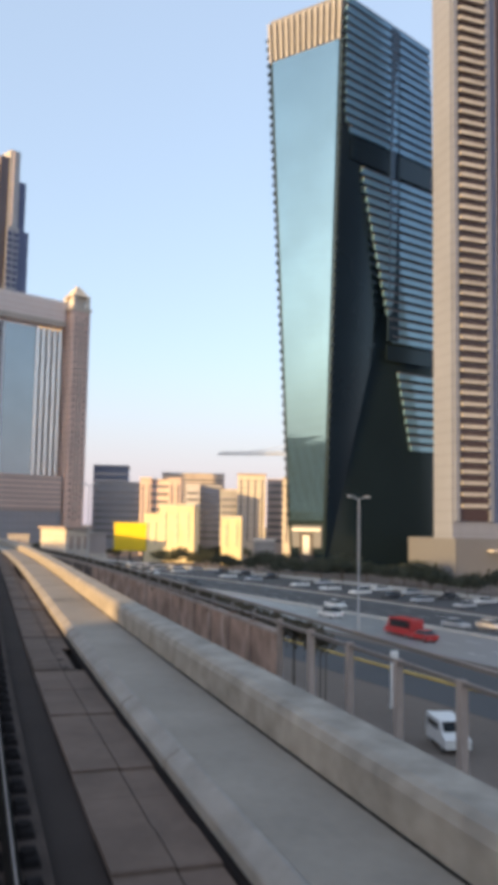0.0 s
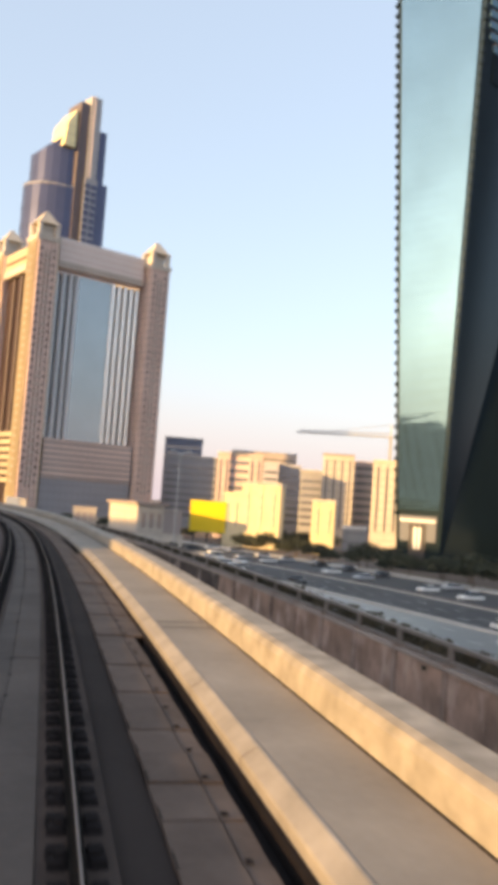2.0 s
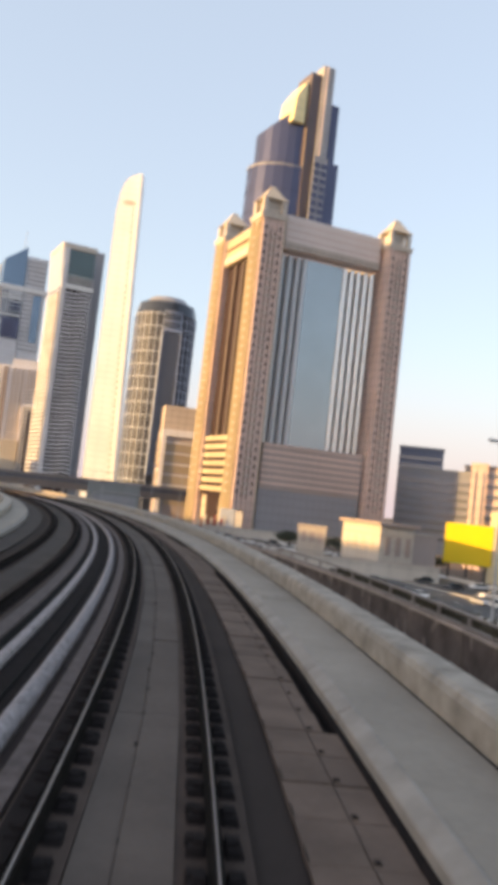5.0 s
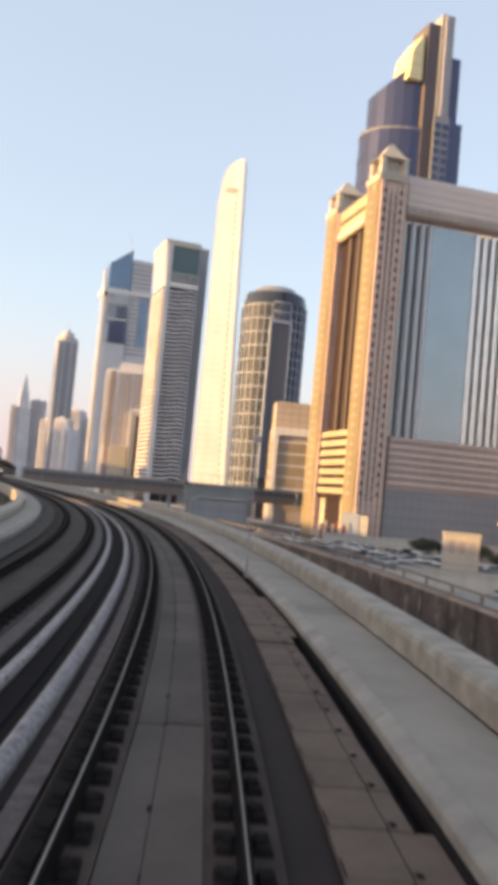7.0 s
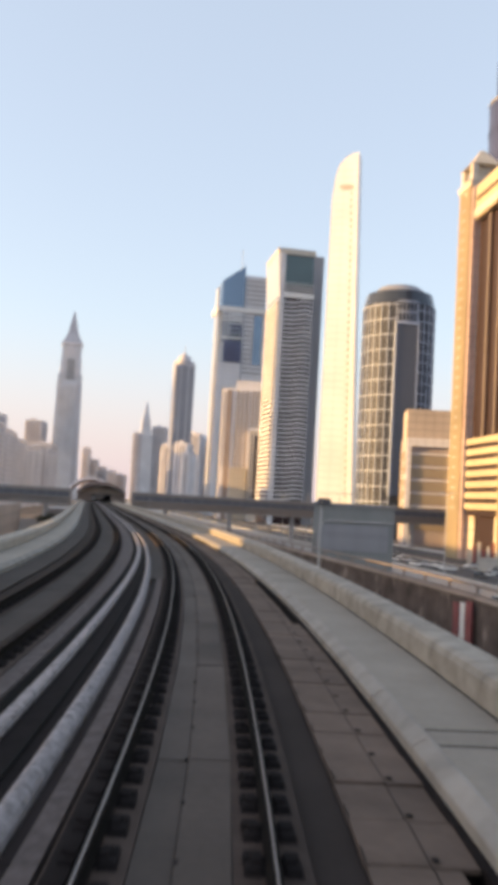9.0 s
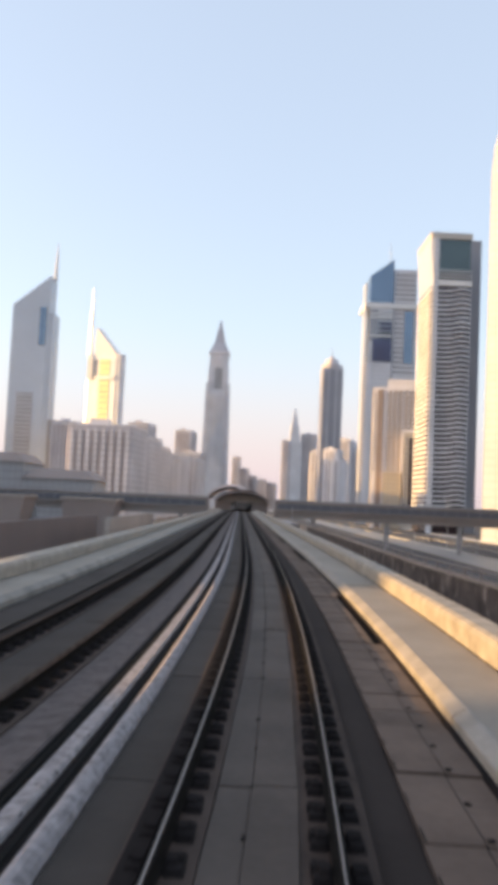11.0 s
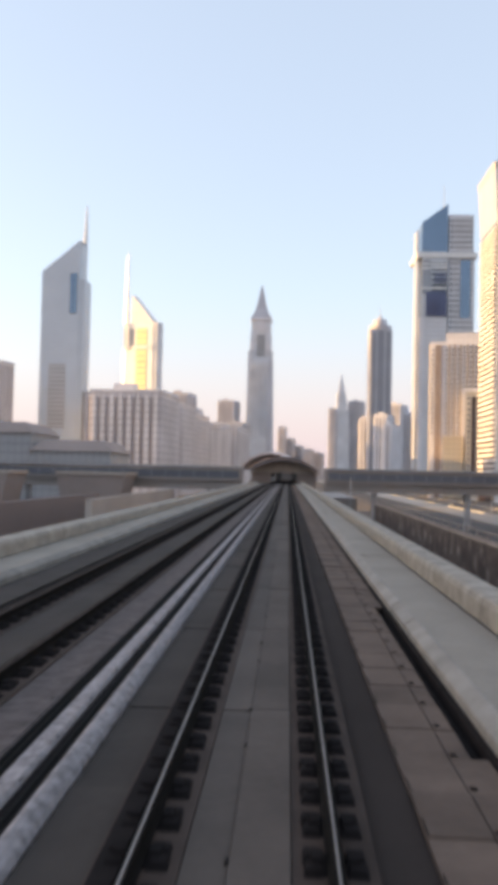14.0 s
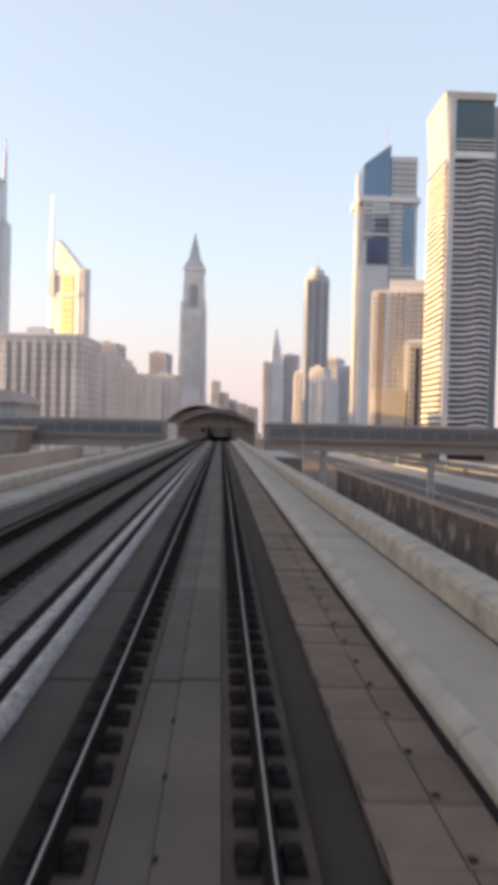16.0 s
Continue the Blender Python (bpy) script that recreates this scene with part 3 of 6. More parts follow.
for i in range(110):
    s = -8 + i * 4.0
    X = wall_x(s)
    x, y, h = line_at(s)
    dx = math.degrees(math.atan((wall_x(s + 2) - wall_x(s - 2)) / 4))
    m = pose(x + X * math.cos(h), y + X * math.sin(h), RAIL_Z, 0, 0, math.degrees(h) - dx)
    # past s = 96 the panels take the shaded colour
    if s > 37:
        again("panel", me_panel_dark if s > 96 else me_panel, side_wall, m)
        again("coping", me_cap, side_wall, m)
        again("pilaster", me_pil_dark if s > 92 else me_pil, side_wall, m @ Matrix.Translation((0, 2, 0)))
        again("post", me_post, side_wall, m @ Matrix.Translation((0, 2, 0)))
    else:
        again("post", me_tall, side_wall, m @ Matrix.Translation((0, 2, 0)))
def rail_rise(s):
    return float(np.interp(s, [25, 70], [0.34, 0.0]))


for zz in (-2.05, -1.5):
    bm = bmesh.new()
    rows = []
    for s in range(-10, 436, 3):
        X = wall_x(s)
        x, y, h = line_at(s)
        rows.append([bm.verts.new((x + (X + a) * math.cos(h), y + (X + a) * math.sin(h), RAIL_Z + zz + rail_rise(s) + b)) for a, b in ((-0.08, 0), (0.08, 0), (0.08, 0.13), (-0.08, 0.13))])
    for a, b in zip(rows, rows[1:]):
        for i in range(4):
            bm.faces.new((a[i], a[(i + 1) % 4], b[(i + 1) % 4], b[i]))
    part("handrail", bm, M_RAILING, side_wall)


# dusty hedge along the back of the wall
bm = bmesh.new()
rng = random.Random(3)
for i in range(620):
    s = 34 + 130 * (i + rng.random()) / 620
    X = wall_x(s) + rng.uniform(0.35, 1.0)
    top = RAIL_Z - 1.62 + rng.uniform(-0.32, 0.12)
    cx, cy, cz = place(s, X, 0)
    for j in range(34):
        c = Vector((cx + rng.gauss(0, 0.22), cy + rng.gauss(0, 0.22), top - abs(rng.gauss(0, 0.32))))
        u = Vector((rng.uniform(-1, 1), rng.uniform(-1, 1), rng.uniform(-1, 1))).normalized() * rng.uniform(0.06, 0.15)
        w = u.orthogonal() * 0.7
        bm.faces.new([bm.verts.new(c + q) for q in (u, w, -u, -w)])
    if i % 5 == 0:
        tube(bm, (cx, cy, GROUND_Z - 0.1), (cx, cy, top - 0.4), 0.05, 5, 0.02)
tagged(part("hedge", bm, M_HEDGE), "dusty dark brown hedge along the back of the stained wall", "hedge", kind="stuff")


# ---- towers ----
# black strip added along the foot of the walkway to darken the gap there
def lerp2(a, b, t):
    return (a[0] + (b[0] - a[0]) * t, a[1] + (b[1] - a[1]) * t)


def tower(name, label):
    return thing(name, label, "building")


def stack(name, mat, parent, x0, x1, y0, y1, zs, h, label=""):
    """Alike strips, one for each floor, that share one mesh."""
    bm = bmesh.new()
    quad_box(bm, x0, x1, y0, y1, 0, h)
    me = mesh_of(name, bm, mat)
    for z in zs:
        again(name, me, parent, Matrix.Translation((0, 0, z)))


def row(name, mat, parent, w, y0, y1, xs, z0, z1):
    """Alike uprights, side by side along x, that share one mesh."""
    bm = bmesh.new()
    quad_box(bm, -w / 2, w / 2, y0, y1, z0, z1)
    me = mesh_of(name, bm, mat)
    for x in xs:
        again(name, me, parent, Matrix.Translation((x, 0, 0)))


def column(name, mat, parent, w, x0, x1, ys, z0, z1):
    """Alike uprights, side by side along y, that share one mesh."""
    bm = bmesh.new()
    quad_box(bm, x0, x1, -w / 2, w / 2, z0, z1)
    me = mesh_of(name, bm, mat)
    for y in ys:
        again(name, me, parent, Matrix.Translation((0, y, 0)))


def steps(a, b, n):
    return [a + (b - a) * i / (n - 1) for i in range(n)] if n > 1 else [a]


def every(a, b, d):
    out = []
    while a < b:
        out.append(a)
        a += d
    return out


# leaning glass office tower
gt = tower("glass_office_tower", "leaning teal glass office tower with pale grey fins at its crown")
gt.matrix_basis = pose(9.4, 17.7, 11.8, 0, 0, -0.7) @ Matrix.Diagonal((0.7, 0.7, 0.7, 1)) @ Matrix.Translation((-9.4, -17.7, -11.8))
GB = [(289.7, 264.7), (292, 246), (356.4, 227.5), (353.3, 247.1)]
GTOP = [(278.2, 273.8), (286.2, 231.6), (354.6, 230.3), (337.9, 262.2)]
GH = 255.0


def gface(k, f, z, out=0.0):
    """Point on the tower's face from corner k to corner k + 1."""
    t = z / GH
    a, b = lerp2(GB[k], GTOP[k], t), lerp2(GB[(k + 1) % 4], GTOP[(k + 1) % 4], t)
    x, y = lerp2(a, b, f)
    dx, dy = b[0] - a[0], b[1] - a[1]
    n = math.hypot(dx, dy)
    return (x + dy / n * out, y - dx / n * out)


def split_at(z):
    return float(np.interp(z, [0, 48.0, 100.3, 167.9, 183.1, 200.6, 255.1], [0.80, 0.72, 0.537, 0.25, 0.185, 0.028, 0.0]))


def gpanel(name, mat, k, fa, fb, z0, z1, out, label=""):
    bm = bmesh.new()
    f0a, f1a = fa if isinstance(fa, tuple) else (fa, fa)
    f0b, f1b = fb if isinstance(fb, tuple) else (fb, fb)
    base = [gface(k, f0a, z0, out), gface(k, f0b, z0, out), gface(k, f0b, z0, -0.3), gface(k, f0a, z0, -0.3)]
    top = [gface(k, f1a, z1, out), gface(k, f1b, z1, out), gface(k, f1b, z1, -0.3), gface(k, f1a, z1, -0.3)]
    prism(bm, base, top, z0, z1)
    return part(name, bm, mat, gt, label)


bm = bmesh.new()
prism(bm, GB, [lerp2(GB[i], GTOP[i], 237.6 / GH) for i in range(4)], -9.3, 237.6)
part("core", bm, G_DARK, gt)
bm = bmesh.new()
prism(bm, [gface(0, 0.03, 237.6, -0.8), gface(0, 0.97, 237.6, -0.8), gface(1, 0.97, 237.6, -0.8), gface(2, 0.97, 237.6, -0.8)], [gface(0, 0.03, 259.5, -0.8), gface(0, 0.97, 259.5, -0.8), gface(1, 0.97, 259.5, -0.8), gface(2, 0.97, 259.5, -0.8)], 237.603, 259.5)
part("crown", bm, M_SLATE, gt)
for k in range(52):
    gpanel("glass_band", G_TEAL, 0, 0.05, 0.95, 14.2 + k * 4.3, 14.2 + k * 4.3 + 4.26, 0.5, "smooth pale teal glass" if k == 0 else "")
gpanel("lobby_band", M_SLATE, 0, 0.08, 0.92, 2, 12, 0.7)
gpanel("doorway", M_DARKPANEL, 0, 0.30, 0.70, -9.2, 9, 0.9)
for f in (0.42, 0.52):
    gpanel("white_gate", M_WHITE, 0, f, f + 0.07, -1.0, 7.5, 1.1)
gpanel("white_lintel", M_WHITE, 0, 0.1, 0.9, 9.6, 10.6, 1.2)
for i in range(13):
    gpanel("fin", M_BLUEGREY, 0, i / 13 + 0.01, i / 13 + 0.042, 237.6, 257.3, 0.9)


z = 49.0
while z < 259:
    if not (87 < z < 100 or 179 < z < 195):
        gpanel("window_band", G_BAND, 1, split_at(z) + 0.015, 0.985, z, z + 2.5, 0.45)
        gpanel("spandrel", M_SLATE, 1, split_at(z) + 0.015, 0.985, z + 2.5, z + 3.0, 0.6)
    z += 4.3
gpanel("plant_band", G_DARK, 1, 0.10, 0.99, 183, 194, 0.2)
gpanel("plant_band", G_DARK, 1, 0.50, 0.99, 91.5, 99, 0.2)
gpanel("service_strip", G_DEEP, 1, 0.51, 0.61, 101, 257, 0.52)
z = 12.0
while z < 250:
    for k, f in ((0, 0.0), (0, 1.0)):
        x, y = gface(k, f, z)
        bm = bmesh.new()
        quad_box(bm, x - 0.9, x + 0.9, y - 0.9, y + 0.9, z, z + 1.6)
        part("balcony", bm, G_DARK, gt)
    z += 4.3

# tall residential tower beside it, turned with the road there
rt = tower("residential_tower", "tall rose-grey residential tower with stacked beige balconies")
rt.matrix_basis = pose(221.4, 136.2, 0, 0, 0, -24.6)
slab_part("shaft", M_ROSEGREY, rt, 0, 44, 0, 10, GROUND_Z, 250)
slab_part("recess", G_BROWN, rt, 2.2, 13, -0.35, 0, 14, 248)
stack("balcony", M_GREYSTONE, rt, 2.8, 11.6, -1.5, -0.35, every(18, 246, 3.4), 1.15)
row("pier_rib", M_ROSEGREY, rt, 1.5, -0.9, 0, [1.4, 13.4], 14, 250)
slab_part("window_strip", G_BROWN, rt, 17, 26, -0.3, 0, 14, 246)
slab_part("podium", M_SLATE, rt, -3, 50, -6, 20, GROUND_Z, 9)
slab_part("podium_canopy", M_GREYSTONE, rt, 8, 50, -9, -6, 5.2, 5.9)

# hotel with four corner turrets
ht = tower("hotel_tower", "pink stone hotel with four turreted corners and a glass front")
ht.matrix_basis = pose(197.2, 400.2, 0, 0, 0, -3.5)
HU, HV = 61.0, 42.0
slab_part("body", M_PINK, ht, 4, HU - 4, 4.5, HV - 4.5, GROUND_Z, 116)


def turret(u, v):
    bm = bmesh.new()
    quad_box(bm, u - 5.0, u + 5.0, v - 5.0, v + 5.0, GROUND_Z, 127)
    t = part("turret", bm, M_PINK, ht)
    for a in (-4.2, -2.0, 2.0, 4.2):
        for sx, sy in ((0, -1), (0, 1), (-1, 0), (1, 0)):
            bm = bmesh.new()
            cx, cy = (u + a, v + sy * 5.2) if sx == 0 else (u + sx * 5.2, v + a)
            quad_box(bm, cx - 0.6, cx + 0.6, cy - 0.6, cy + 0.6, GROUND_Z, 126 if abs(a) < 3 else 128)
            # sunlit copy on the road-side turrets' x faces, pink stone elsewhere
            part("rib", bm, M_HOTELSUNLIT if sx and u < 30 else M_PINK, t)
    # dark strips on the faces paint the shade between the ribs
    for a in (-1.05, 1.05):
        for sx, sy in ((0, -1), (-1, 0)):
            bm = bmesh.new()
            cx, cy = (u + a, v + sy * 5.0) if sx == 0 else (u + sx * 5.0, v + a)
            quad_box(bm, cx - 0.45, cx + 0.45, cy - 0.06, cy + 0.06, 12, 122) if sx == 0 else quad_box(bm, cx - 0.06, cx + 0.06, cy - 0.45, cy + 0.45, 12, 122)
            part("slot", bm, M_HOTELSHADE, t)
    for sx, sy in ((0, -1), (-1, 0)):
        bm = bmesh.new()
        cx, cy = (u, v + sy * 5.25) if sx == 0 else (u + sx * 5.25, v)
        quad_box(bm, cx - 0.55, cx + 0.55, cy - 0.55, cy + 0.55, GROUND_Z, 124)
        part("rib", bm, M_HOTELSUNLIT if sx and u < 30 else M_PINK, t)
    bm = bmesh.new()
    prism(bm, rect(u - 5.8, u + 5.8, v - 5.8, v + 5.8), rect(u - 6.2, u + 6.2, v - 6.2, v + 6.2), 127.003, 129)
    part("cornice", bm, M_CREAM, t)
    bm = bmesh.new()
    for sx in (-1, 1):
        for sy in (-1, 1):
            quad_box(bm, u + sx * 4.2 - 1.0, u + sx * 4.2 + 1.0, v + sy * 4.2 - 1.0, v + sy * 4.2 + 1.0, 129.003, 135.5)
    quad_box(bm, u - 3, u + 3, v - 3, v + 3, 129.003, 135.5)
    part("lantern", bm, M_CREAM, t)
    bm = bmesh.new()
    prism(bm, rect(u - 5.6, u + 5.6, v - 5.6, v + 5.6), rect(u - 4.0, u + 4.0, v - 4.0, v + 4.0), 135.503, 137.2)
    prism(bm, rect(u - 4.0, u + 4.0, v - 4.0, v + 4.0), rect(u - 0.7, u + 0.7, v - 0.7, v + 0.7), 137.203, 142.0)
    part("pyramid_roof", bm, M_GOLDSTONE, t)
    return t


for u, v in ((0, 0), (HU, 0), (0, HV), (HU, HV)):
    turret(u, v)
for v0, v1 in ((-1.5, 5), (HV - 5, HV + 1.5)):
    bm = bmesh.new()
    quad_box(bm, 7.2, HU - 7.2, v0, v1, 117, 132)
    soft(bm, 0.8, 2)
    part("top_beam", bm, M_ROSESTONE, ht)
slab_part("beam_lip", M_BEIGE, ht, 7.6, HU - 7.6, -2.1, -1.55, 117.5, 120.5)
stack("beam_line", M_PINK, ht, 8, HU - 8, -1.62, -1.49, [122.5, 125.5, 128.5], 0.35)
for u in (0, HU):
    for a in (-3.1, 3.1):
        stack("turret_window", G_BROWN, ht, u + a - 0.5, u + a + 0.5, -5.12, -5.0, every(14, 124, 3.5), 1.6)
for v in (0, HV):
    for a in (-3.1, 3.1):
        stack("turret_window", G_BROWN, ht, -5.12, -5.0, v + a - 0.5, v + a + 0.5, every(14, 124, 3.5), 1.6)
for u0, u1 in ((-3, 5), (HU - 5, HU + 3)):
    slab_part("side_beam", M_STONESUNLIT, ht, u0 - 1.4 if u0 < 0 else u0, u1, 7.2, HV - 7.2, 114, 126)
slab_part("side_beam_lip", M_CREAM, ht, -5.0, -4.45, 7.6, HV - 7.6, 114.5, 117.5)
# front: glass in the middle, fluted columns either side
slab_part("curtain_wall", G_GREY, ht, 20.5, 38, 2.0, 4.49, 36, 115.9, "tall grey-green mirror glass")
# right-hand group gets a lighter metal to carry the sun's reflection
for mat, us in ((M_SILVER, [8.6, 12.4, 16.2, 19.4]), (M_SUNMETAL, [39.2, 42.6, 46.0, 49.4, 52.6])):
    bm = bmesh.new()
    tube(bm, (0, 2.2, 36), (0, 2.2, 116), 1.15, 14)
    me = mesh_of("fluted_column", bm, mat)
    for u in us:
        again("fluted_column", me, ht, Matrix.Translation((u, 0, 0)))
row("glass_strip", G_GREY, ht, 1.6, 3.5, 4.47, [10.5, 14.3, 17.8, 40.9, 44.3, 47.7, 51.0], 36, 115.8)
slab_part("podium", M_MIDROSE, ht, 7, HU - 7, -3.5, 4.49, 17, 36)
slab_part("podium_base", M_BLUEGREY, ht, 7, HU - 7, -3.2, 4.4, GROUND_Z, 16.99)
stack("podium_louvre", M_PINK, ht, 7.2, HU - 7.2, -3.95, -3.52, every(19, 35, 2.6), 1.1)
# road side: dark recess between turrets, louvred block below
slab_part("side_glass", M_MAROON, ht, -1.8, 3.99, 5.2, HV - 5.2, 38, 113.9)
for v in (16.5, 25.5):
    bm = bmesh.new()
    tube(bm, (-2.2, v, 38), (-2.2, v, 113.8), 1.1, 12)
    part("side_column", bm, M_MAUVE, ht, "mauve round column in the dark recess")
# shadow line of the side beam, added as a dark stone strip
slab_part("side_beam_shadow", M_HOTELSHADE, ht, -4.8, -4.45, 9, HV - 9, 120.5, 121.6)
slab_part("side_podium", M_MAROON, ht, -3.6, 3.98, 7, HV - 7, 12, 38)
stack("side_louvre", M_STONESUNLIT, ht, -4.4, -3.62, 7.2, HV - 7.2, every(14, 37, 3.6), 2.0)
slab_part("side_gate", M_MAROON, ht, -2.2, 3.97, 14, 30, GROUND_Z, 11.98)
for v0, v1 in ((7, 13.9), (30.1, HV - 7)):
    slab_part("side_base", M_GOLDSTONE, ht, -2.5, 3.96, v0, v1, GROUND_Z, 11.99)
for u in (0, HU):
    stack("turret_balcony", M_CREAM, ht, u - 1.2, u + 1.2, -5.95, -5.805, every(14, 122, 3.5), 0.7)
stack("turret_balcony", M_CREAM, ht, -6.05, -5.82, -1.2, 1.2, every(14, 122, 3.5), 0.7)
stack("turret_balcony", M_CREAM, ht, -6.05, -5.82, HV - 1.2, HV + 1.2, every(14, 122, 3.5), 0.7)

# stepped navy glass tower behind the hotel
nt = tower("navy_glass_tower", "stepped navy glass tower with a tall beige central slab")
bm = bmesh.new()
arc = ring(246, 486, 21.5, 18, 14, 270, -180)
prism(bm, arc[::-1] if False else [(246, 504)] + [p for p in reversed(arc)][1:-1] + [(246, 468)], [(246, 504)] + [p for p in reversed(arc)][1:-1] + [(246, 468)], GROUND_Z, 186)
bmesh.ops.recalc_face_normals(bm, faces=bm.faces)
part("curved_body", bm, G_NAVY, nt)
bm = bmesh.new()
arc2 = ring(246, 486, 18.5, 16, 14, 270, -180)
o2 = [(246, 502)] + [p for p in reversed(arc2)][1:-1] + [(246, 470)]
prism(bm, o2, o2, 186.003, [222 - max(0, (246 - x)) * 1.0 for x, y in o2])
bmesh.ops.recalc_face_normals(bm, faces=bm.faces)
part("upper_body", bm, G_NAVY, nt)
for zz in (184.5, 172, 160, 148):
    bm = bmesh.new()
    oo = [(246 + (x - 246) * 1.012, 486 + (y - 486) * 1.012) for x, y in [(246, 504)] + [p for p in reversed(arc)][1:-1] + [(246, 468)]]
    prism(bm, oo, oo, zz, zz + (0.9 if zz > 180 else 0.5))
    bmesh.ops.recalc_face_normals(bm, faces=bm.faces)
    part("storey_line", bm, M_BLUEGREY if zz > 180 else G_NAVY, nt)
slab_part("central_slab", M_GREYSTONE, nt, 251.5, 258.0, 466, 480, GROUND_Z, 241, "pale rose stone slab")
slab_part("slab_edge", M_ROSESTONE, nt, 253.2, 254.2, 465.4, 466, 192, 241)
slab_part("brown_slab", M_PLUM, nt, 245.5, 251.49, 467.2, 482, 150, 236)
slab_part("grid_strip", M_GREYSTONE, nt, 250.2, 258.4, 464.8, 465.39, 20, 192)
stack("grid_window", G_NAVY, nt, 251, 254, 464.5, 464.79, every(22, 190, 4), 2.6)
stack("grid_window", G_NAVY, nt, 255, 258, 464.5, 464.79, every(22, 190, 4), 2.6)
slab_part("right_wing", G_NAVY, nt, 258.01, 267, 468, 504, GROUND_Z, 192)
slab_part("right_wing_upper", G_NAVY, nt, 258.01, 265, 470, 502, 192.003, 224)
# gold colour puts the low sun on the crown
bm = bmesh.new()
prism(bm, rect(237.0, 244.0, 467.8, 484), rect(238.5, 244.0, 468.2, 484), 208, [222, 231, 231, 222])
part("sunlit_crown", bm, M_SUNLITGOLD, nt, "pale curved crown with the low sun's gold in its colour")

# low beige block in front of the round tower
pb = tower("office_block", "beige low office block with banded glass and a framed front")
pb.matrix_basis = pose(212, 535, 0, 0, 0, -16) @ Matrix.Translation((-212, -535, 0))
slab_part("body", M_MIDROSE, pb, 212, 233, 535, 562, GROUND_Z, 46)
slab_part("penthouse", M_BEIGE, pb, 212.5, 233.5, 541, 560, 46.003, 60)
stack("window_band", G_GOLDEN, pb, 214.4, 231.4, 534.6, 535, every(4, 40, 6), 4.2)
stack("sill", M_HAZEWHITE, pb, 214.4, 231.4, 534.2, 534.59, every(8.4, 40, 6), 0.7)
row("frame_post", M_HAZEWHITE, pb, 2.2, 533.4, 535, [213.1, 232.6], GROUND_Z, 46)
slab_part("frame_top", M_HAZEWHITE, pb, 214.21, 231.49, 533.4, 534.99, 42.2, 46)
stack("window_band", G_GOLDEN, pb, 211.6, 212, 538, 560, every(6, 40, 6), 3.6)

# round tower with a white grid
rd = tower("round_tower", "round dark glass tower wrapped in a white window grid")
RX, RY, RR = 233.8, 612.0, 19.6
bm = bmesh.new()
prism(bm, ring(RX, RY, RR, RR, 44), ring(RX, RY, RR, RR, 44), GROUND_Z, 124)
part("glass_drum", bm, G_INK, rd)
bm = bmesh.new()
prism(bm, ring(RX, RY, RR + 0.3, RR + 0.3, 44), ring(RX, RY, RR - 1.6, RR - 1.6, 44), 124.003, 131.5)
part("crown_ring", bm, G_WINDOW, rd)
bm = bmesh.new()
prism(bm, ring(RX, RY, 16.5, 16.5, 32), ring(RX, RY, 11, 11, 32), 131.503, 136)
part("cap", bm, M_BLUEGREY, rd)


def grid_pieces(angles, zs, high, wide, mat):
    """Frame pieces round the drum, one for each bay of each storey."""
    pts = [(r * math.cos(radians(a)), r * math.sin(radians(a))) for r, a in ((RR + 0.55, -wide), (RR + 0.55, wide), (RR - 0.05, wide), (RR - 0.05, -wide))]
    bmg = bmesh.new()
    prism(bmg, pts, pts, 0, high)
    me = mesh_of("grid_band", bmg, mat)
    for a in angles:
        for z in zs:
            again("grid_band", me, rd, pose(RX, RY, z, 0, 0, a))


SIDE = [150 + 12 * i for i in range(8)]
grid_pieces([a + 6 for a in SIDE], every(8, 124, 8.2), 0.6, 6.02, M_GRID)
grid_pieces(SIDE + [246], [GROUND_Z], 127, 0.7, M_GRID)
grid_pieces([287, 299, 311, 323, 335], every(8, 124, 5.6), 0.5, 6.02, M_GRID)
grid_pieces([281, 293, 305, 317, 329], [GROUND_Z], 127, 0.6, M_GRID)
grid_pieces([252, 258, 264, 270, 276], [113, 118.5, 124.2], 0.9, 3.02, M_GRID)
grid_pieces([249, 255, 261, 267, 273, 279], [113], 11.2, 0.5, M_GRID)
fp = part("front_panel", mesh_of("front_panel", slab_mesh(RR + 0.02, RR + 1.0, -5.6, 5.6, 20, 111), M_SLATE), None, rd)
fp.matrix_basis = pose(RX, RY, 0, 0, 0, 263.5)
for yy in (-6.1, 6.1):
    fe = part("panel_edge", mesh_of("panel_edge", slab_mesh(RR - 1.4, RR + 1.15, yy - 0.45, yy + 0.45, 20, 112), M_GRID), None, rd)
    fe.matrix_basis = pose(RX, RY, 0, 0, 0, 263.5)
fe = part("panel_top", mesh_of("panel_top", slab_mesh(RR - 1.4, RR + 1.15, -6.55, 6.55, 112.003, 113.2), M_GRID), None, rd)
fe.matrix_basis = pose(RX, RY, 0, 0, 0, 263.5)

# white slab tower with a curved top
ct = tower("white_slab_tower", "slender white tower with a curved sunlit top")
ct.matrix_basis = pose(219.5, 652, 0, 0, 0, -25) @ Matrix.Diagonal((1.27, 1, 1, 1)) @ Matrix.Translation((-219.5, -652, 0))
prof = [(206, GROUND_Z), (223.6, GROUND_Z), (218.6, 229.8), (216.2, 229.3), (212.6, 227), (209.3, 222), (207.6, 214), (206.4, 200)]
bm = bmesh.new()
a = [bm.verts.new((x, 652, z)) for x, z in prof]
b = [bm.verts.new((x, 664, z)) for x, z in prof]
bm.faces.new(a)
bm.faces.new(b[::-1])
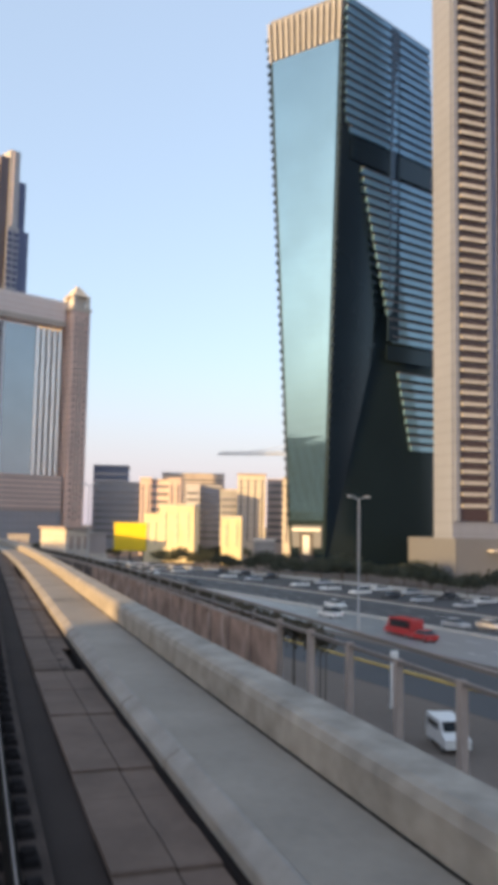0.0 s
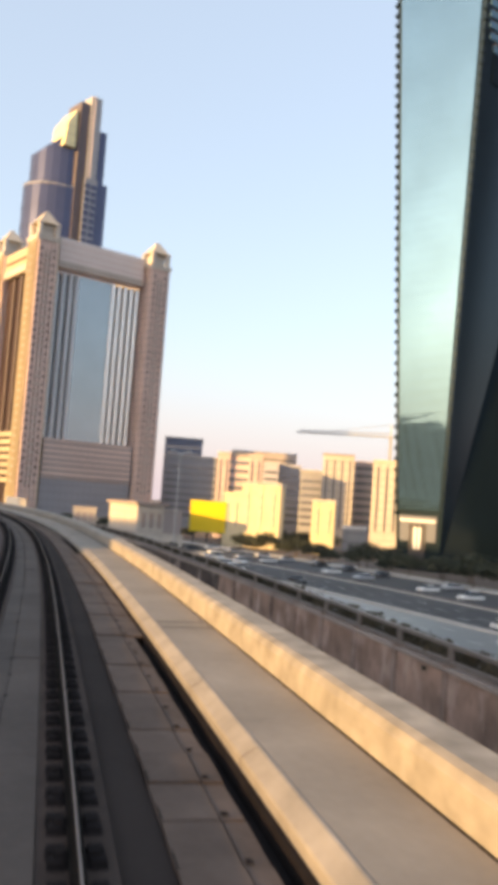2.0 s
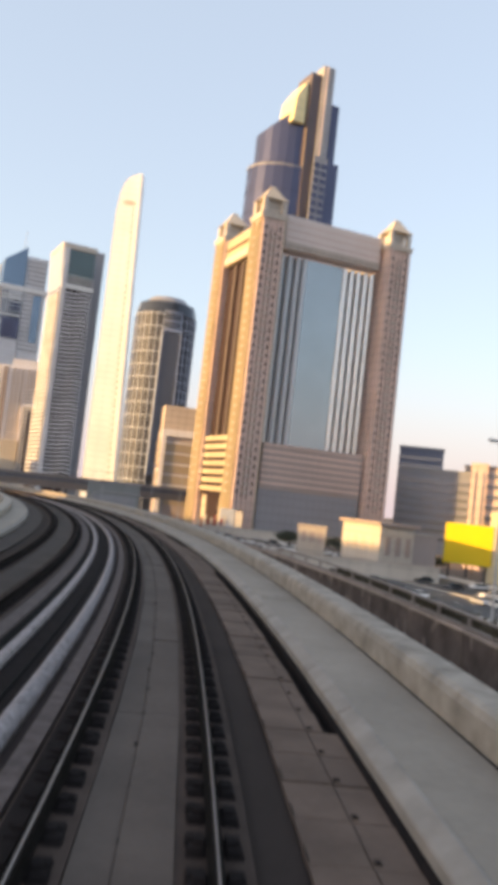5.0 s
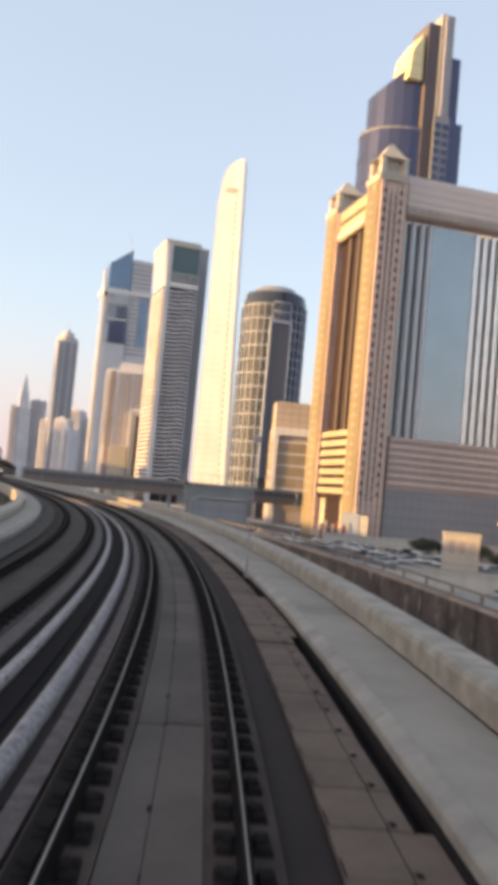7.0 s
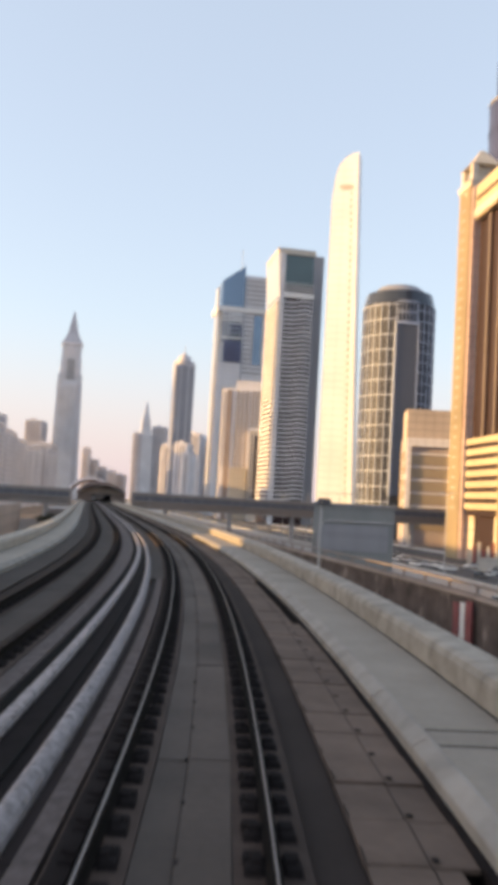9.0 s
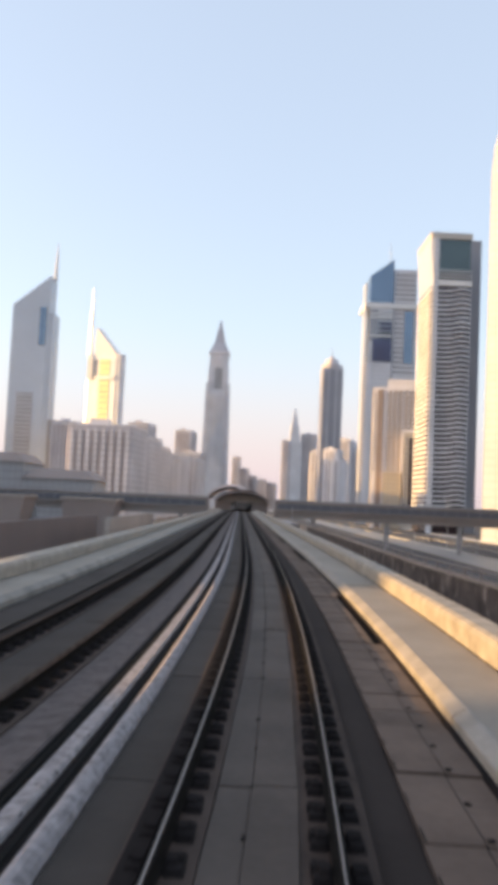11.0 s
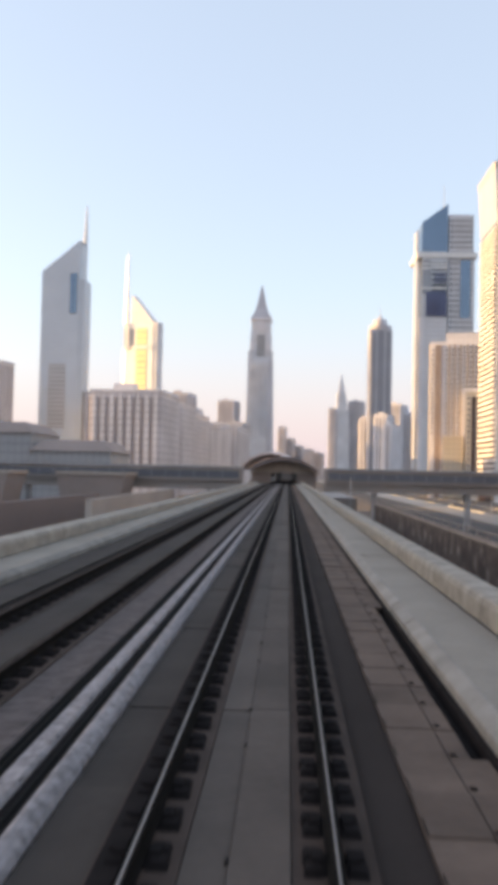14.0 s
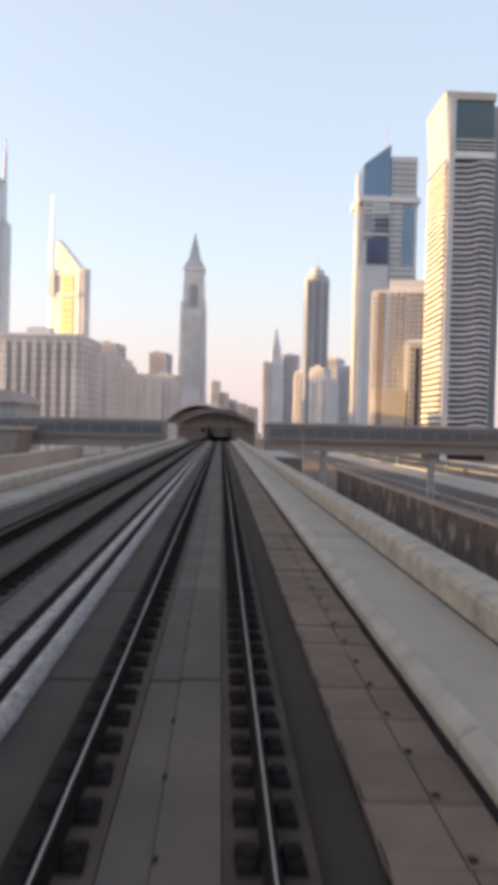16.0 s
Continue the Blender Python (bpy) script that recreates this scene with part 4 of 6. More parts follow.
for i in range(len(prof)):
    j = (i + 1) % len(prof)
    bm.faces.new((a[j], a[i], b[i], b[j]))
bmesh.ops.recalc_face_normals(bm, faces=bm.faces)
part("shaft", bm, M_COOLWHITE, ct)
for z in every(14, 206, 4.2):
    xr = 223.6 - (z - GROUND_Z) * 5.0 / 232.8
    for dx in (3.4,):
        slab_part("window", M_BEIGE, ct, xr - dx - 0.45, xr - dx + 0.45, 651.8, 652, z, z + 1.8)
bm = bmesh.new()
prism(bm, rect(222.2, 223.62, 650.7, 652), rect(217.2, 218.62, 650.7, 652), GROUND_Z, 228)
part("edge_fin", bm, M_COOLWHITE, ct)
bm = bmesh.new()
prism(bm, ring(0, 0, 3.6, 1.6, 20), ring(0, 0, 3.6, 1.6, 20), -0.2, 0.2)
ob = part("emblem", bm, M_CREAM, ct)
ob.matrix_basis = pose(213.4, 651.8, 208, 90, 0, 0)

# striped residential tower
st = tower("striped_tower", "residential tower with wavy white balcony bands and a glass crown")
slab_part("body", G_BROWN, st, 203, 229.4, 792, 836, GROUND_Z, 180)
slab_part("crown_glass", G_GREEN, st, 207, 229.4, 792.3, 834, 180.003, 204)
slab_part("crown_frame", M_CREAM, st, 201, 230.2, 791, 837, 204.003, 208.5)
bm = bmesh.new()
prism(bm, rect(202.9, 206.9, 790.6, 837), rect(201, 206.5, 790.6, 837), 171, 204)
part("crown_side", bm, M_SILVER, st)
slab_part("edge_pier", M_HAZEGREY, st, 203.0, 206.6, 790, 791.99, GROUND_Z, 204)
slab_part("sill_band", M_WHITE, st, 206.61, 230.2, 790.4, 791.99, 170.5, 174.5)
bmw = bmesh.new()
xs = [206.6, 215, 218.5, 222, 225, 229.9]
ya = [790.9, 790.9, 790.2, 789.4, 789.4, 790.2]
zd = [0, 0, 0.6, 1.5, 1.5, 0.6]
lo = [bmw.verts.new((x, y, d)) for x, y, d in zip(xs, ya, zd)]
hi = [bmw.verts.new((x, y, d + 1.25)) for x, y, d in zip(xs, ya, zd)]
lob = [bmw.verts.new((x, 791.99, d)) for x, d in zip(xs, zd)]
hib = [bmw.verts.new((x, 791.99, d + 1.25)) for x, d in zip(xs, zd)]
for i in range(5):
    bmw.faces.new((lo[i], lo[i + 1], hi[i + 1], hi[i]))
    bmw.faces.new((hi[i], hi[i + 1], hib[i + 1], hib[i]))
    bmw.faces.new((lob[i], lob[i + 1], lo[i + 1], lo[i]))
    bmw.faces.new((hib[i], hib[i + 1], lob[i + 1], lob[i]))
bmw.faces.new((lo[0], hi[0], hib[0], lob[0]))
bmw.faces.new((lo[5], lob[5], hib[5], hi[5]))
me = mesh_of("balcony_band", bmw, M_HAZEGREY)
for z in every(12, 168, 3.35):
    again("balcony_band", me, st, Matrix.Translation((0, 0, z)))
stack("corner_balcony", M_HAZEGREY, st, 201.4, 202.99, 790.4, 800, every(12, 168, 3.35), 1.5)
stack("side_band", M_HAZEGREY, st, 201.8, 202.98, 801, 835, every(12, 168, 3.35), 1.6)
stack("crown_band", M_WHITE, st, 206.7, 230.2, 791.6, 792.29, [176.5, 178.6, 181.2], 0.6)
slab_part("rear_slab", M_BLUEGREY, st, 240.5, 249.5, 838, 848, GROUND_Z, 219)

# gold residential blocks
gb = tower("gold_residential_block", "golden beige residential block with small square windows")
gb.matrix_basis = pose(181, 900, 0, 0, 0, -12) @ Matrix.Translation((-183, -900, 0))
slab_part("body", M_HAZEWHITE, gb, 183, 221, 900, 935, GROUND_Z, 112)
slab_part("upper", M_HAZEWHITE, gb, 194, 221, 902, 933, 112.003, 119)
slab_part("pier_strip", M_BROWN, gb, 186.5, 191, 899.3, 900, GROUND_Z, 110)
for x0 in (196, 200, 204, 209, 213, 217):
    slab_part("window_strip", M_BEIGE, gb, x0, x0 + 1.5, 899.6, 900, 78 if x0 > 206 else 14, 110)
column("side_rib", M_CREAM, gb, 2.0, 181.8, 183, [903, 912, 922, 932], GROUND_Z, 111)
slab_part("front_block", M_CREAM, gb, 208.5, 221, 888, 899.2, GROUND_Z, 74)
for x0 in (210, 217):
    stack("window", G_PALE, gb, x0, x0 + 1.6, 887.6, 888, every(12, 72, 4), 2.0)
slab_part("front_slot", G_BROWN, gb, 213.2, 215.6, 887.6, 888, 4, 70)
for x0 in (184, 194, 198.4, 202.6, 206.8, 211.2, 215.4, 219):
    stack("window", G_PALE, gb, x0, x0 + 1.3, 899.4, 900, every(78 if x0 > 206 else 44, 108, 3.6), 1.7)
slab_part("low_block", M_GOLDSTONE, gb, 193, 207.5, 890, 899.1, GROUND_Z, 42)

# blue glass tower
bt = tower("blue_glass_tower", "blue glass tower with a slanted top and white bands")
bt.matrix_basis = Matrix.Translation((-3.5, 0, 0))
bm = bmesh.new()
prism(bm, rect(201, 225, 1057, 1095), rect(201, 225, 1057, 1095), 221, [249, 267, 267, 249])
part("slanted_top", bm, G_BLUE, bt)
slab_part("middle", M_SILVER, bt, 201, 225, 1057, 1095, 160, 216)
slab_part("middle_glass", G_PALE, bt, 202, 209.5, 1056.5, 1057, 182, 214)
stack("middle_band", G_WINDOW, bt, 210, 224.5, 1056.4, 1056.99, every(184, 214, 5), 2.6)
slab_part("lower_glass", M_HAZEGREY, bt, 203.5, 225, 1057, 1095, GROUND_Z, 159.99)
slab_part("white_band", M_WHITE, bt, 196, 252, 1055.5, 1096, 216.003, 220.99)
stack("wing_window", G_PALE, bt, 227, 229.4, 1057.4, 1058, every(150, 254, 5), 2.2)
stack("white_cornice", M_WHITE, bt, 200.6, 225.4, 1055.9, 1056.99, [186.5, 205.5, 209.5], 1.4)
slab_part("dark_window", G_NAVY, bt, 205, 224.5, 1055.9, 1056.39, 161, 184)
row("dark_window", G_NAVY, bt, 1.6, 1055.8, 1056.39, [214, 217, 220, 223], 192, 202)
slab_part("left_fin", M_SILVER, bt, 196.5, 198.2, 1058, 1075, GROUND_Z, 242)
slab_part("left_pier", M_HAZEWHITE, bt, 199, 203.4, 1056.5, 1090, GROUND_Z, 159.9)
slab_part("pink_wing", M_HAZEGREY, bt, 226, 250, 1058, 1095, GROUND_Z, 216)
slab_part("pink_wing_top", M_HAZEGREY, bt, 226, 249, 1058, 1095, 221, 257)
stack("wing_band", M_GREYSTONE, bt, 230, 248, 1057.4, 1058, every(150, 254, 5), 2.2)
slab_part("wing_glass", G_BLUE, bt, 237, 246, 1057.3, 1058, 160, 214)
bm = bmesh.new()
tube(bm, (224, 1075, 262), (224, 1075, 290), 0.5, 6, 0.2)
part("mast", bm, M_STEEL, bt)

# far tower with a cap
tt = tower("capped_tower", "slim grey tower with a stepped round cap")
slab_part("shaft", M_HAZELILAC, tt, 196, 228, 1495, 1527, GROUND_Z, 224)
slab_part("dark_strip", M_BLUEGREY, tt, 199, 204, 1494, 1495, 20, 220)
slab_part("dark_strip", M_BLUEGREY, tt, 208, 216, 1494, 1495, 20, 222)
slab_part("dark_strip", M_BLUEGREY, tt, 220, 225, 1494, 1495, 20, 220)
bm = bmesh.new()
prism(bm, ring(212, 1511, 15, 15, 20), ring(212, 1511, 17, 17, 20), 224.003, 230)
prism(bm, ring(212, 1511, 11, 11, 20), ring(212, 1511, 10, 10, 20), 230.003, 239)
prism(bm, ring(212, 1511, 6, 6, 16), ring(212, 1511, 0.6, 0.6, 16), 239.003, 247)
part("cap", bm, M_HAZELILAC, tt)
bm = bmesh.new()
tube(bm, (212, 1511, 246), (212, 1511, 259), 0.5, 6, 0.2)
part("mast", bm, M_STEEL, tt)
tt.matrix_basis = Matrix.Translation((-4, 0, 0))

# clock-like tower with a spire
yt = tower("spire_tower", "pale grey tower stepping up to a pale pointed spire")
prism_b = bmesh.new()
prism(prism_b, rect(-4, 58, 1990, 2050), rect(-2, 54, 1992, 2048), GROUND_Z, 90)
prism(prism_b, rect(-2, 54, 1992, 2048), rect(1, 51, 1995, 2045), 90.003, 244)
part("shaft", prism_b, M_HAZEGREY, yt)
row("shaft_rib", M_HAZEGREY, yt, 3.0, 1989, 1991.9, [2, 12, 22, 32, 42, 50], 90, 240)
for u in (5, 47):
    slab_part("shoulder", M_HAZEGREY, yt, u - 4, u + 4, 1993, 2000.8, 244.003, 262)
bm = bmesh.new()
prism(bm, rect(4, 48, 2000.9, 2042), rect(5, 47, 2001, 2041), 244.003, 300)
prism(bm, rect(6, 46, 2002, 2040), rect(7, 45, 2003, 2039), 300.003, 332)
part("clock_storey", bm, M_HAZEGREY, yt)
bm = bmesh.new()
quad_box(bm, 18, 34, 1999.6, 2000.85, 252, 296)
part("tall_arch", bm, M_GREYSTONE, yt)
bm = bmesh.new()
tube(bm, (26, 1998.8, 313), (26, 1998.2, 313), 10, 24)
part("clock_face", bm, M_HAZEPALE, yt)
bm = bmesh.new()
prism(bm, rect(6, 46, 2001, 2040), rect(15, 37, 2009, 2031), 332.003, 352)
prism(bm, rect(15, 37, 2009, 2031), rect(25, 27, 2019, 2021), 352.003, 402)
part("spire", bm, M_HAZELILAC, yt, "grey pointed roof")
# darker cladding strip stands for the shading on the tower's right side
slab_part("shade_strip", M_HAZELILAC, yt, 43, 50.5, 1988.4, 1988.99, 20, 243)
for u in (8, 44):
    bm = bmesh.new()
    prism(bm, rect(u - 4, u + 4, 1994, 2000.8), rect(u - 0.5, u + 0.5, 1997, 1998), 262.003, 282)
    part("pinnacle", bm, M_HAZEPALE, yt)
slab_part("clock_cornice", M_HAZEPALE, yt, 4.5, 47.5, 2000.0, 2042, 326, 331.9)
yt.matrix_basis = Matrix.Translation((-9, 0, 0))

# twin slanted towers beyond the left side
e1 = tower("slanted_tower", "pale grey metal-clad tower with a slanted roof and mast")
bm = bmesh.new()
prism(bm, rect(-219, -174, 1255, 1290), rect(-219, -174, 1255, 1290), GROUND_Z, [246, 284, 284, 246])
part("shaft", bm, M_PALESILVER, e1)
slab_part("notch_wall", M_PALESILVER, e1, -173.99, -168, 1256, 1288, GROUND_Z, 238)
slab_part("window_slot", G_BLUE, e1, -185, -177, 1254, 1255, 196, 244)
slab_part("louvre_field", M_GREYSTONE, e1, -208, -188, 1254.2, 1255, 60, 136)
stack("louvre", M_SILVER, e1, -208, -188, 1253.7, 1254.19, every(62, 135, 5), 1.6)
slab_part("low_wing", M_GREYSTONE, e1, -168, -158, 1258, 1286, GROUND_Z, 104)
bm = bmesh.new()
tube(bm, (-172, 1270, 282), (-171, 1270, 330), 3.0, 8, 0.6)
part("mast", bm, M_SILVER, e1)

e2 = tower("slanted_tower", "sunlit golden metal-clad tower with a slanted roof and mast")
e2.matrix_basis = pose(-173, 1550, 0, 0, 0, -24) @ Matrix.Translation((173, -1550, 0))
slab_part("shaft", M_COOLWHITE, e2, -173, -126, 1550, 1568, GROUND_Z, 232)
slab_part("left_wing", M_HAZEGREY, e2, -177, -168, 1548, 1580, 196, 236)
# roof is painted white to carry the bright sky's glare
bm = bmesh.new()
prism(bm, rect(-168, -127, 1552, 1567), rect(-166, -128, 1552, 1567), 232.003, [280, 238, 238, 280])
part("slanted_roof", bm, M_WHITE, e2)
# matte gold panel painted as the sunset's reflection in the glass
slab_part("gold_glass", M_SUNLITGOLD, e2, -155, -136, 1549.2, 1550, 100, 228)
slab_part("window_slot", G_PALE, e2, -168, -160, 1549.3, 1550, 196, 228)
stack("glass_line", M_BEIGE, e2, -155, -136, 1548.9, 1549.19, every(104, 226, 9), 1.2)
slab_part("cross_band", M_WHITE, e2, -164, -127, 1548.5, 1549.19, 196, 202)
slab_part("right_edge", M_HAZEGREY, e2, -126, -119, 1551, 1567, GROUND_Z, 236)
bm = bmesh.new()
tube(bm, (-181, 1560, 120), (-181, 1560, 240), 3.0, 8, 3.4)
tube(bm, (-181, 1560, 240), (-181, 1560, 348), 3.4, 8, 0.7)
part("mast", bm, M_SILVER, e2)


# rows of flats on the other side
def flats(x0, x1, y0, y1, h, label, mat_a, mat_b, turn=0.0, name="apartment_block"):
    t = tower(name, label)
    t.matrix_basis = pose(x0, y0, 0, 0, 0, turn) @ Matrix.Translation((-x0, -y0, 0))
    slab_part("body", mat_a, t, x0, x1, y0, y1, GROUND_Z, h)
    slab_part("parapet", mat_b, t, x0 - 0.4, x1 + 0.4, y0 - 0.4, y1 + 0.4, h + 0.003, h + 1.6)
    n = max(2, round((x1 - x0) / 4.6))
    row("bay", mat_b, t, (x1 - x0) / n * 0.42, y0 - 1.2, y0, [x0 + (x1 - x0) * (i + 0.5) / n for i in range(n)], GROUND_Z, h - 2)
    row("window_strip", M_MIDROSE, t, (x1 - x0) / n * 0.26, y0 - 0.25, y0, [x0 + (x1 - x0) * i / n for i in range(1, n)], 6, h - 3)
    n = max(2, round((y1 - y0) / 7))
    column("bay", mat_b, t, (y1 - y0) / n * 0.42, x1, x1 + 1.2, [y0 + (y1 - y0) * (i + 0.5) / n for i in range(n)], GROUND_Z, h - 2)
    column("window_strip", G_PALE, t, (y1 - y0) / n * 0.20, x1, x1 + 0.25, [y0 + (y1 - y0) * i / n for i in range(1, n)], 6, h - 3)
    column("bay", mat_b, t, (y1 - y0) / n * 0.42, x0 - 1.2, x0, [y0 + (y1 - y0) * (i + 0.5) / n for i in range(n)], GROUND_Z, h - 2)
    bm = bmesh.new()
    quad_box(bm, x0 + (x1 - x0) * 0.3, x0 + (x1 - x0) * 0.6, y0 + 4, y0 + 10, h + 1.603, h + 5)
    part("lift_house", bm, mat_b, t)
    return t


L1 = "rose and beige apartment block with vertical bays"
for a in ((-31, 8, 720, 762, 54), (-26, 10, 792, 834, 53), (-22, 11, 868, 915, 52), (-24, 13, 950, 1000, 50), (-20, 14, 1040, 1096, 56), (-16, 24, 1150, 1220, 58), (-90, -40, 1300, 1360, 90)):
    flats(*a, L1, M_HAZEROSE, M_HAZEPALE, -6)
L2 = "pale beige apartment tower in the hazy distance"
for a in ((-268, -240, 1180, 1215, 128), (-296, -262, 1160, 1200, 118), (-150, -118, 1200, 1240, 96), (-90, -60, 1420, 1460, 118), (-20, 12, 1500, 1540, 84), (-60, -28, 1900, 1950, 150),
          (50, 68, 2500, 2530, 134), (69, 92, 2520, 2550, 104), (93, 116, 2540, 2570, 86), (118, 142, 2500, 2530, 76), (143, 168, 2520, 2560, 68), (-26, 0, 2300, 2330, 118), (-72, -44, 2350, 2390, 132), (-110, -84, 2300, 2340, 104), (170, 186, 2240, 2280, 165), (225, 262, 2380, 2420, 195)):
    flats(*a, L2, M_HAZEGREY, M_HAZEROSE, -10)
L3 = "pale sunlit apartment tower along the highway"
for a in ((187, 203, 1600, 1640, 100), (206, 224, 1590, 1640, 116), (228, 250, 1585, 1640, 122), (254, 284, 1600, 1640, 108), (190, 208, 1400, 1440, 92), (186, 196, 1250, 1290, 70)):
    flats(*a, L3, M_HAZEPALE, M_HAZEWHITE, -20)
sp = tower("pointed_tower", "pale hazy tower with a stepped pointed spire")
bm = bmesh.new()
prism(bm, rect(190, 228, 2360, 2400), rect(192, 226, 2362, 2398), GROUND_Z, 170)
prism(bm, rect(195, 222, 2365, 2395), rect(198, 217, 2368, 2392), 170.003, 215)
prism(bm, rect(199, 216, 2370, 2390), rect(206.5, 208, 2379, 2381), 215.003, 262)
part("body", bm, M_HAZEGREY, sp)

# low city to the right of the hotel
L4 = "mid-rise beige city block beyond the highway"


def city(x, y, w, d, h, turn, mat_a, mat_b, label=L4, bands=True):
    t = thing("city_block", label, "building", at=(x, y, 0), turn=turn)
    slab_part("body", mat_a, t, 0, w, 0, d, GROUND_Z, h)
    slab_part("parapet", mat_b, t, -0.3, w + 0.3, -0.3, d + 0.3, h + 0.003, h + 1.0)
    if bands:
        wm = M_GOLDSTONE if mat_a is M_PALEYEL else G_PALE
        stack("window_band", wm, t, 0.8, w - 0.8, -0.25, 0, every(3, h - 3, 3.6), 1.6)
        stack("window_band", wm, t, -0.25, 0, 0.8, d - 0.8, every(3, h - 3, 3.6), 1.6)
    else:
        n = max(2, round(w / 4))
        row("window_strip", M_PLUM if mat_a is M_GOLDSTONE else (M_GOLDSTONE if mat_a is M_PALEYEL else G_PALE), t, w / n * 0.22, -0.3, 0, [w * (i + 0.5) / n for i in range(n)], 4, h - 2)
    return t


city(283, 411, 20, 24, 44, -38, M_ROSEGREY, M_BLUEGREY, "dark grey glass office block beside the hotel")
city(278, 403, 33, 10, 34, -38, M_BLUEGREY, M_GREYSTONE, "dark grey banded office block beside the hotel")
city(244.0, 315.9, 18.9, 14.0, 31.5, -40, M_PINK, M_BEIGE, "pink apartment block with rows of windows")
city(242.7, 314.4, 5.1, 12.0, 32.0, -40, M_PINK, M_PINK, "narrow pink stair tower of an apartment block", bands=False)
city(252.6, 306.0, 5.8, 12.0, 32.0, -40, M_PINK, M_PINK, "narrow pink stair tower of an apartment block", bands=False)
city(312.2, 362.8, 7.7, 14.0, 33.3, -42, M_HAZELILAC, M_HAZEROSE, "hazy lilac-grey mid-rise block")
city(323.8, 365.6, 12.7, 14.0, 33.1, -42, M_BLUEGREY, M_HAZELILAC, "hazy blue-grey mid-rise block")
city(319.5, 342.1, 11.0, 14.0, 30.2, -42, M_GREYSTONE, M_CREAM, "hazy pale mid-rise block")
city(298.1, 306.8, 14.1, 12.0, 36.6, -46, M_CREAM, M_BROWN, "pale apartment tower with dark upright strips", bands=False)
city(322.7, 309.5, 9.4, 14.0, 35.1, -46, M_MIDROSE, M_PINK, "rose mid-rise block beyond the highway")
city(306.0, 283.0, 11.5, 12.0, 34.4, -47, M_CREAM, M_GOLDSTONE, "pale sunlit apartment block with a dark strip", bands=False)
city(209.0, 257.9, 13.5, 10, 18.5, -52, M_PALEYEL, M_CREAM, "pale yellow house lit by the low sun", False)
city(205.3, 262.6, 6, 8, 14.5, -52, M_PALEYEL, M_PALEYEL, "low pale yellow wing lit by the low sun", False)
city(218.8, 233.4, 7.5, 9, 14, -50, M_PALEYEL, M_CREAM, "small pale yellow house lit by the low sun", False)
city(262, 259, 9, 8, 5, -47, M_GREYSTONE, M_WHITE, "low grey shop with a white roof")
city(520, 640, 60, 30, 60, -40, M_BEIGE, M_GREYSTONE, "hazy grey mid-rise blocks on the horizon")
city(600, 560, 70, 30, 48, -47, M_BEIGE, M_GREYSTONE, "hazy grey mid-rise blocks on the horizon")
kiosk = thing("kiosk", "low cream service building with a flat brown roof", "building", at=(168.3, 260.0, 0), turn=-6)
slab_part("body", M_CREAM, kiosk, 0, 9.5, 0, 20, GROUND_Z, 9.2)
slab_part("roof", M_BROWN, kiosk, -0.9, 10.6, -1.0, 20.8, 9.203, 10.0)
for x0 in (1.6, 4.4, 7.2):
    slab_part("doorway", M_BROWN, kiosk, x0, x0 + 1.5, -0.14, 0, 2.0, 6.6)
for y0 in (3, 7.5, 12, 16.5):
    slab_part("side_window", M_GOLDSTONE, kiosk, -0.14, 0, y0, y0 + 1.6, 2.4, 6.4)
gate = thing("gatehouse", "low pale yellow house beside the kiosk", "building", at=(161.5, 288.0, 0), turn=-30)
slab_part("body", M_CREAM, gate, 0, 7.5, 0, 9, GROUND_Z, 6.4)
slab_part("parapet", M_BEIGE, gate, -0.3, 7.8, -0.3, 9.3, 6.403, 6.9)
row("window", M_MIDROSE, gate, 1.3, -0.14, 0, [1.6, 3.8, 6.0], 2.4, 5.2)
yard = thing("yard_wall", "low pale wall round the kiosk yard", "wall", kind="structure", at=(138, 266, 0), turn=-22)
slab_part("wall_run", M_CREAM, yard, 0, 44, 0, 0.4, GROUND_Z, 0.6)
slab_part("coping", M_BEIGE, yard, -0.1, 44.1, -0.1, 0.5, 0.603, 0.9)
low = thing("annex", "low rose-grey annex beside the kiosk", "building", at=(178.6, 260.4, 0), turn=-12)
slab_part("body", M_MIDROSE, low, 0, 6.5, 0, 8, GROUND_Z, 7.4)
slab_part("parapet", M_BEIGE, low, -0.3, 6.8, -0.3, 8.3, 7.403, 8.0)

# yellow billboard box
bb = thing("billboard", "large bright yellow billboard box on dark posts", "billboard", at=(196.5, 270, 0), turn=-42)
slab_part("panel", M_YELLOW, bb, 0, 12.4, 0, 4, 1.2, 11.9)
slab_part("side_panel", M_DARKPANEL, bb, 12.41, 13.0, 0.2, 4, 1.4, 11.8)
row("post", M_DARKMETAL, bb, 0.6, 1.5, 2.1, [1.5, 6.2, 11], GROUND_Z, 1.199)

# distant tower crane
cr = thing("tower_crane", "thin grey tower crane over the distant city", "crane", at=(411, 362, 0), turn=-46)
bm = bmesh.new()
quad_box(bm, -0.9, 0.9, -0.9, 0.9, GROUND_Z, 58)
part("mast", bm, M_STEEL, cr)
bm = bmesh.new()
tube(bm, (-56, 0, 57), (16, 0, 57.5), 0.5, 6)
tube(bm, (-54, 0, 58.2), (0, 0, 59.5), 0.3, 6)
for i in range(14):
    tube(bm, (-54 + i * 4, 0, 57), (-52 + i * 4, 0, 58.6), 0.2, 5)
part("jib", bm, M_STEEL, cr)
bm = bmesh.new()
tube(bm, (0, 0, 57), (0, 0, 65), 0.5, 6)
tube(bm, (0, 0, 65), (-40, 0, 58), 0.15, 5)
tube(bm, (0, 0, 65), (14, 0, 58), 0.15, 5)
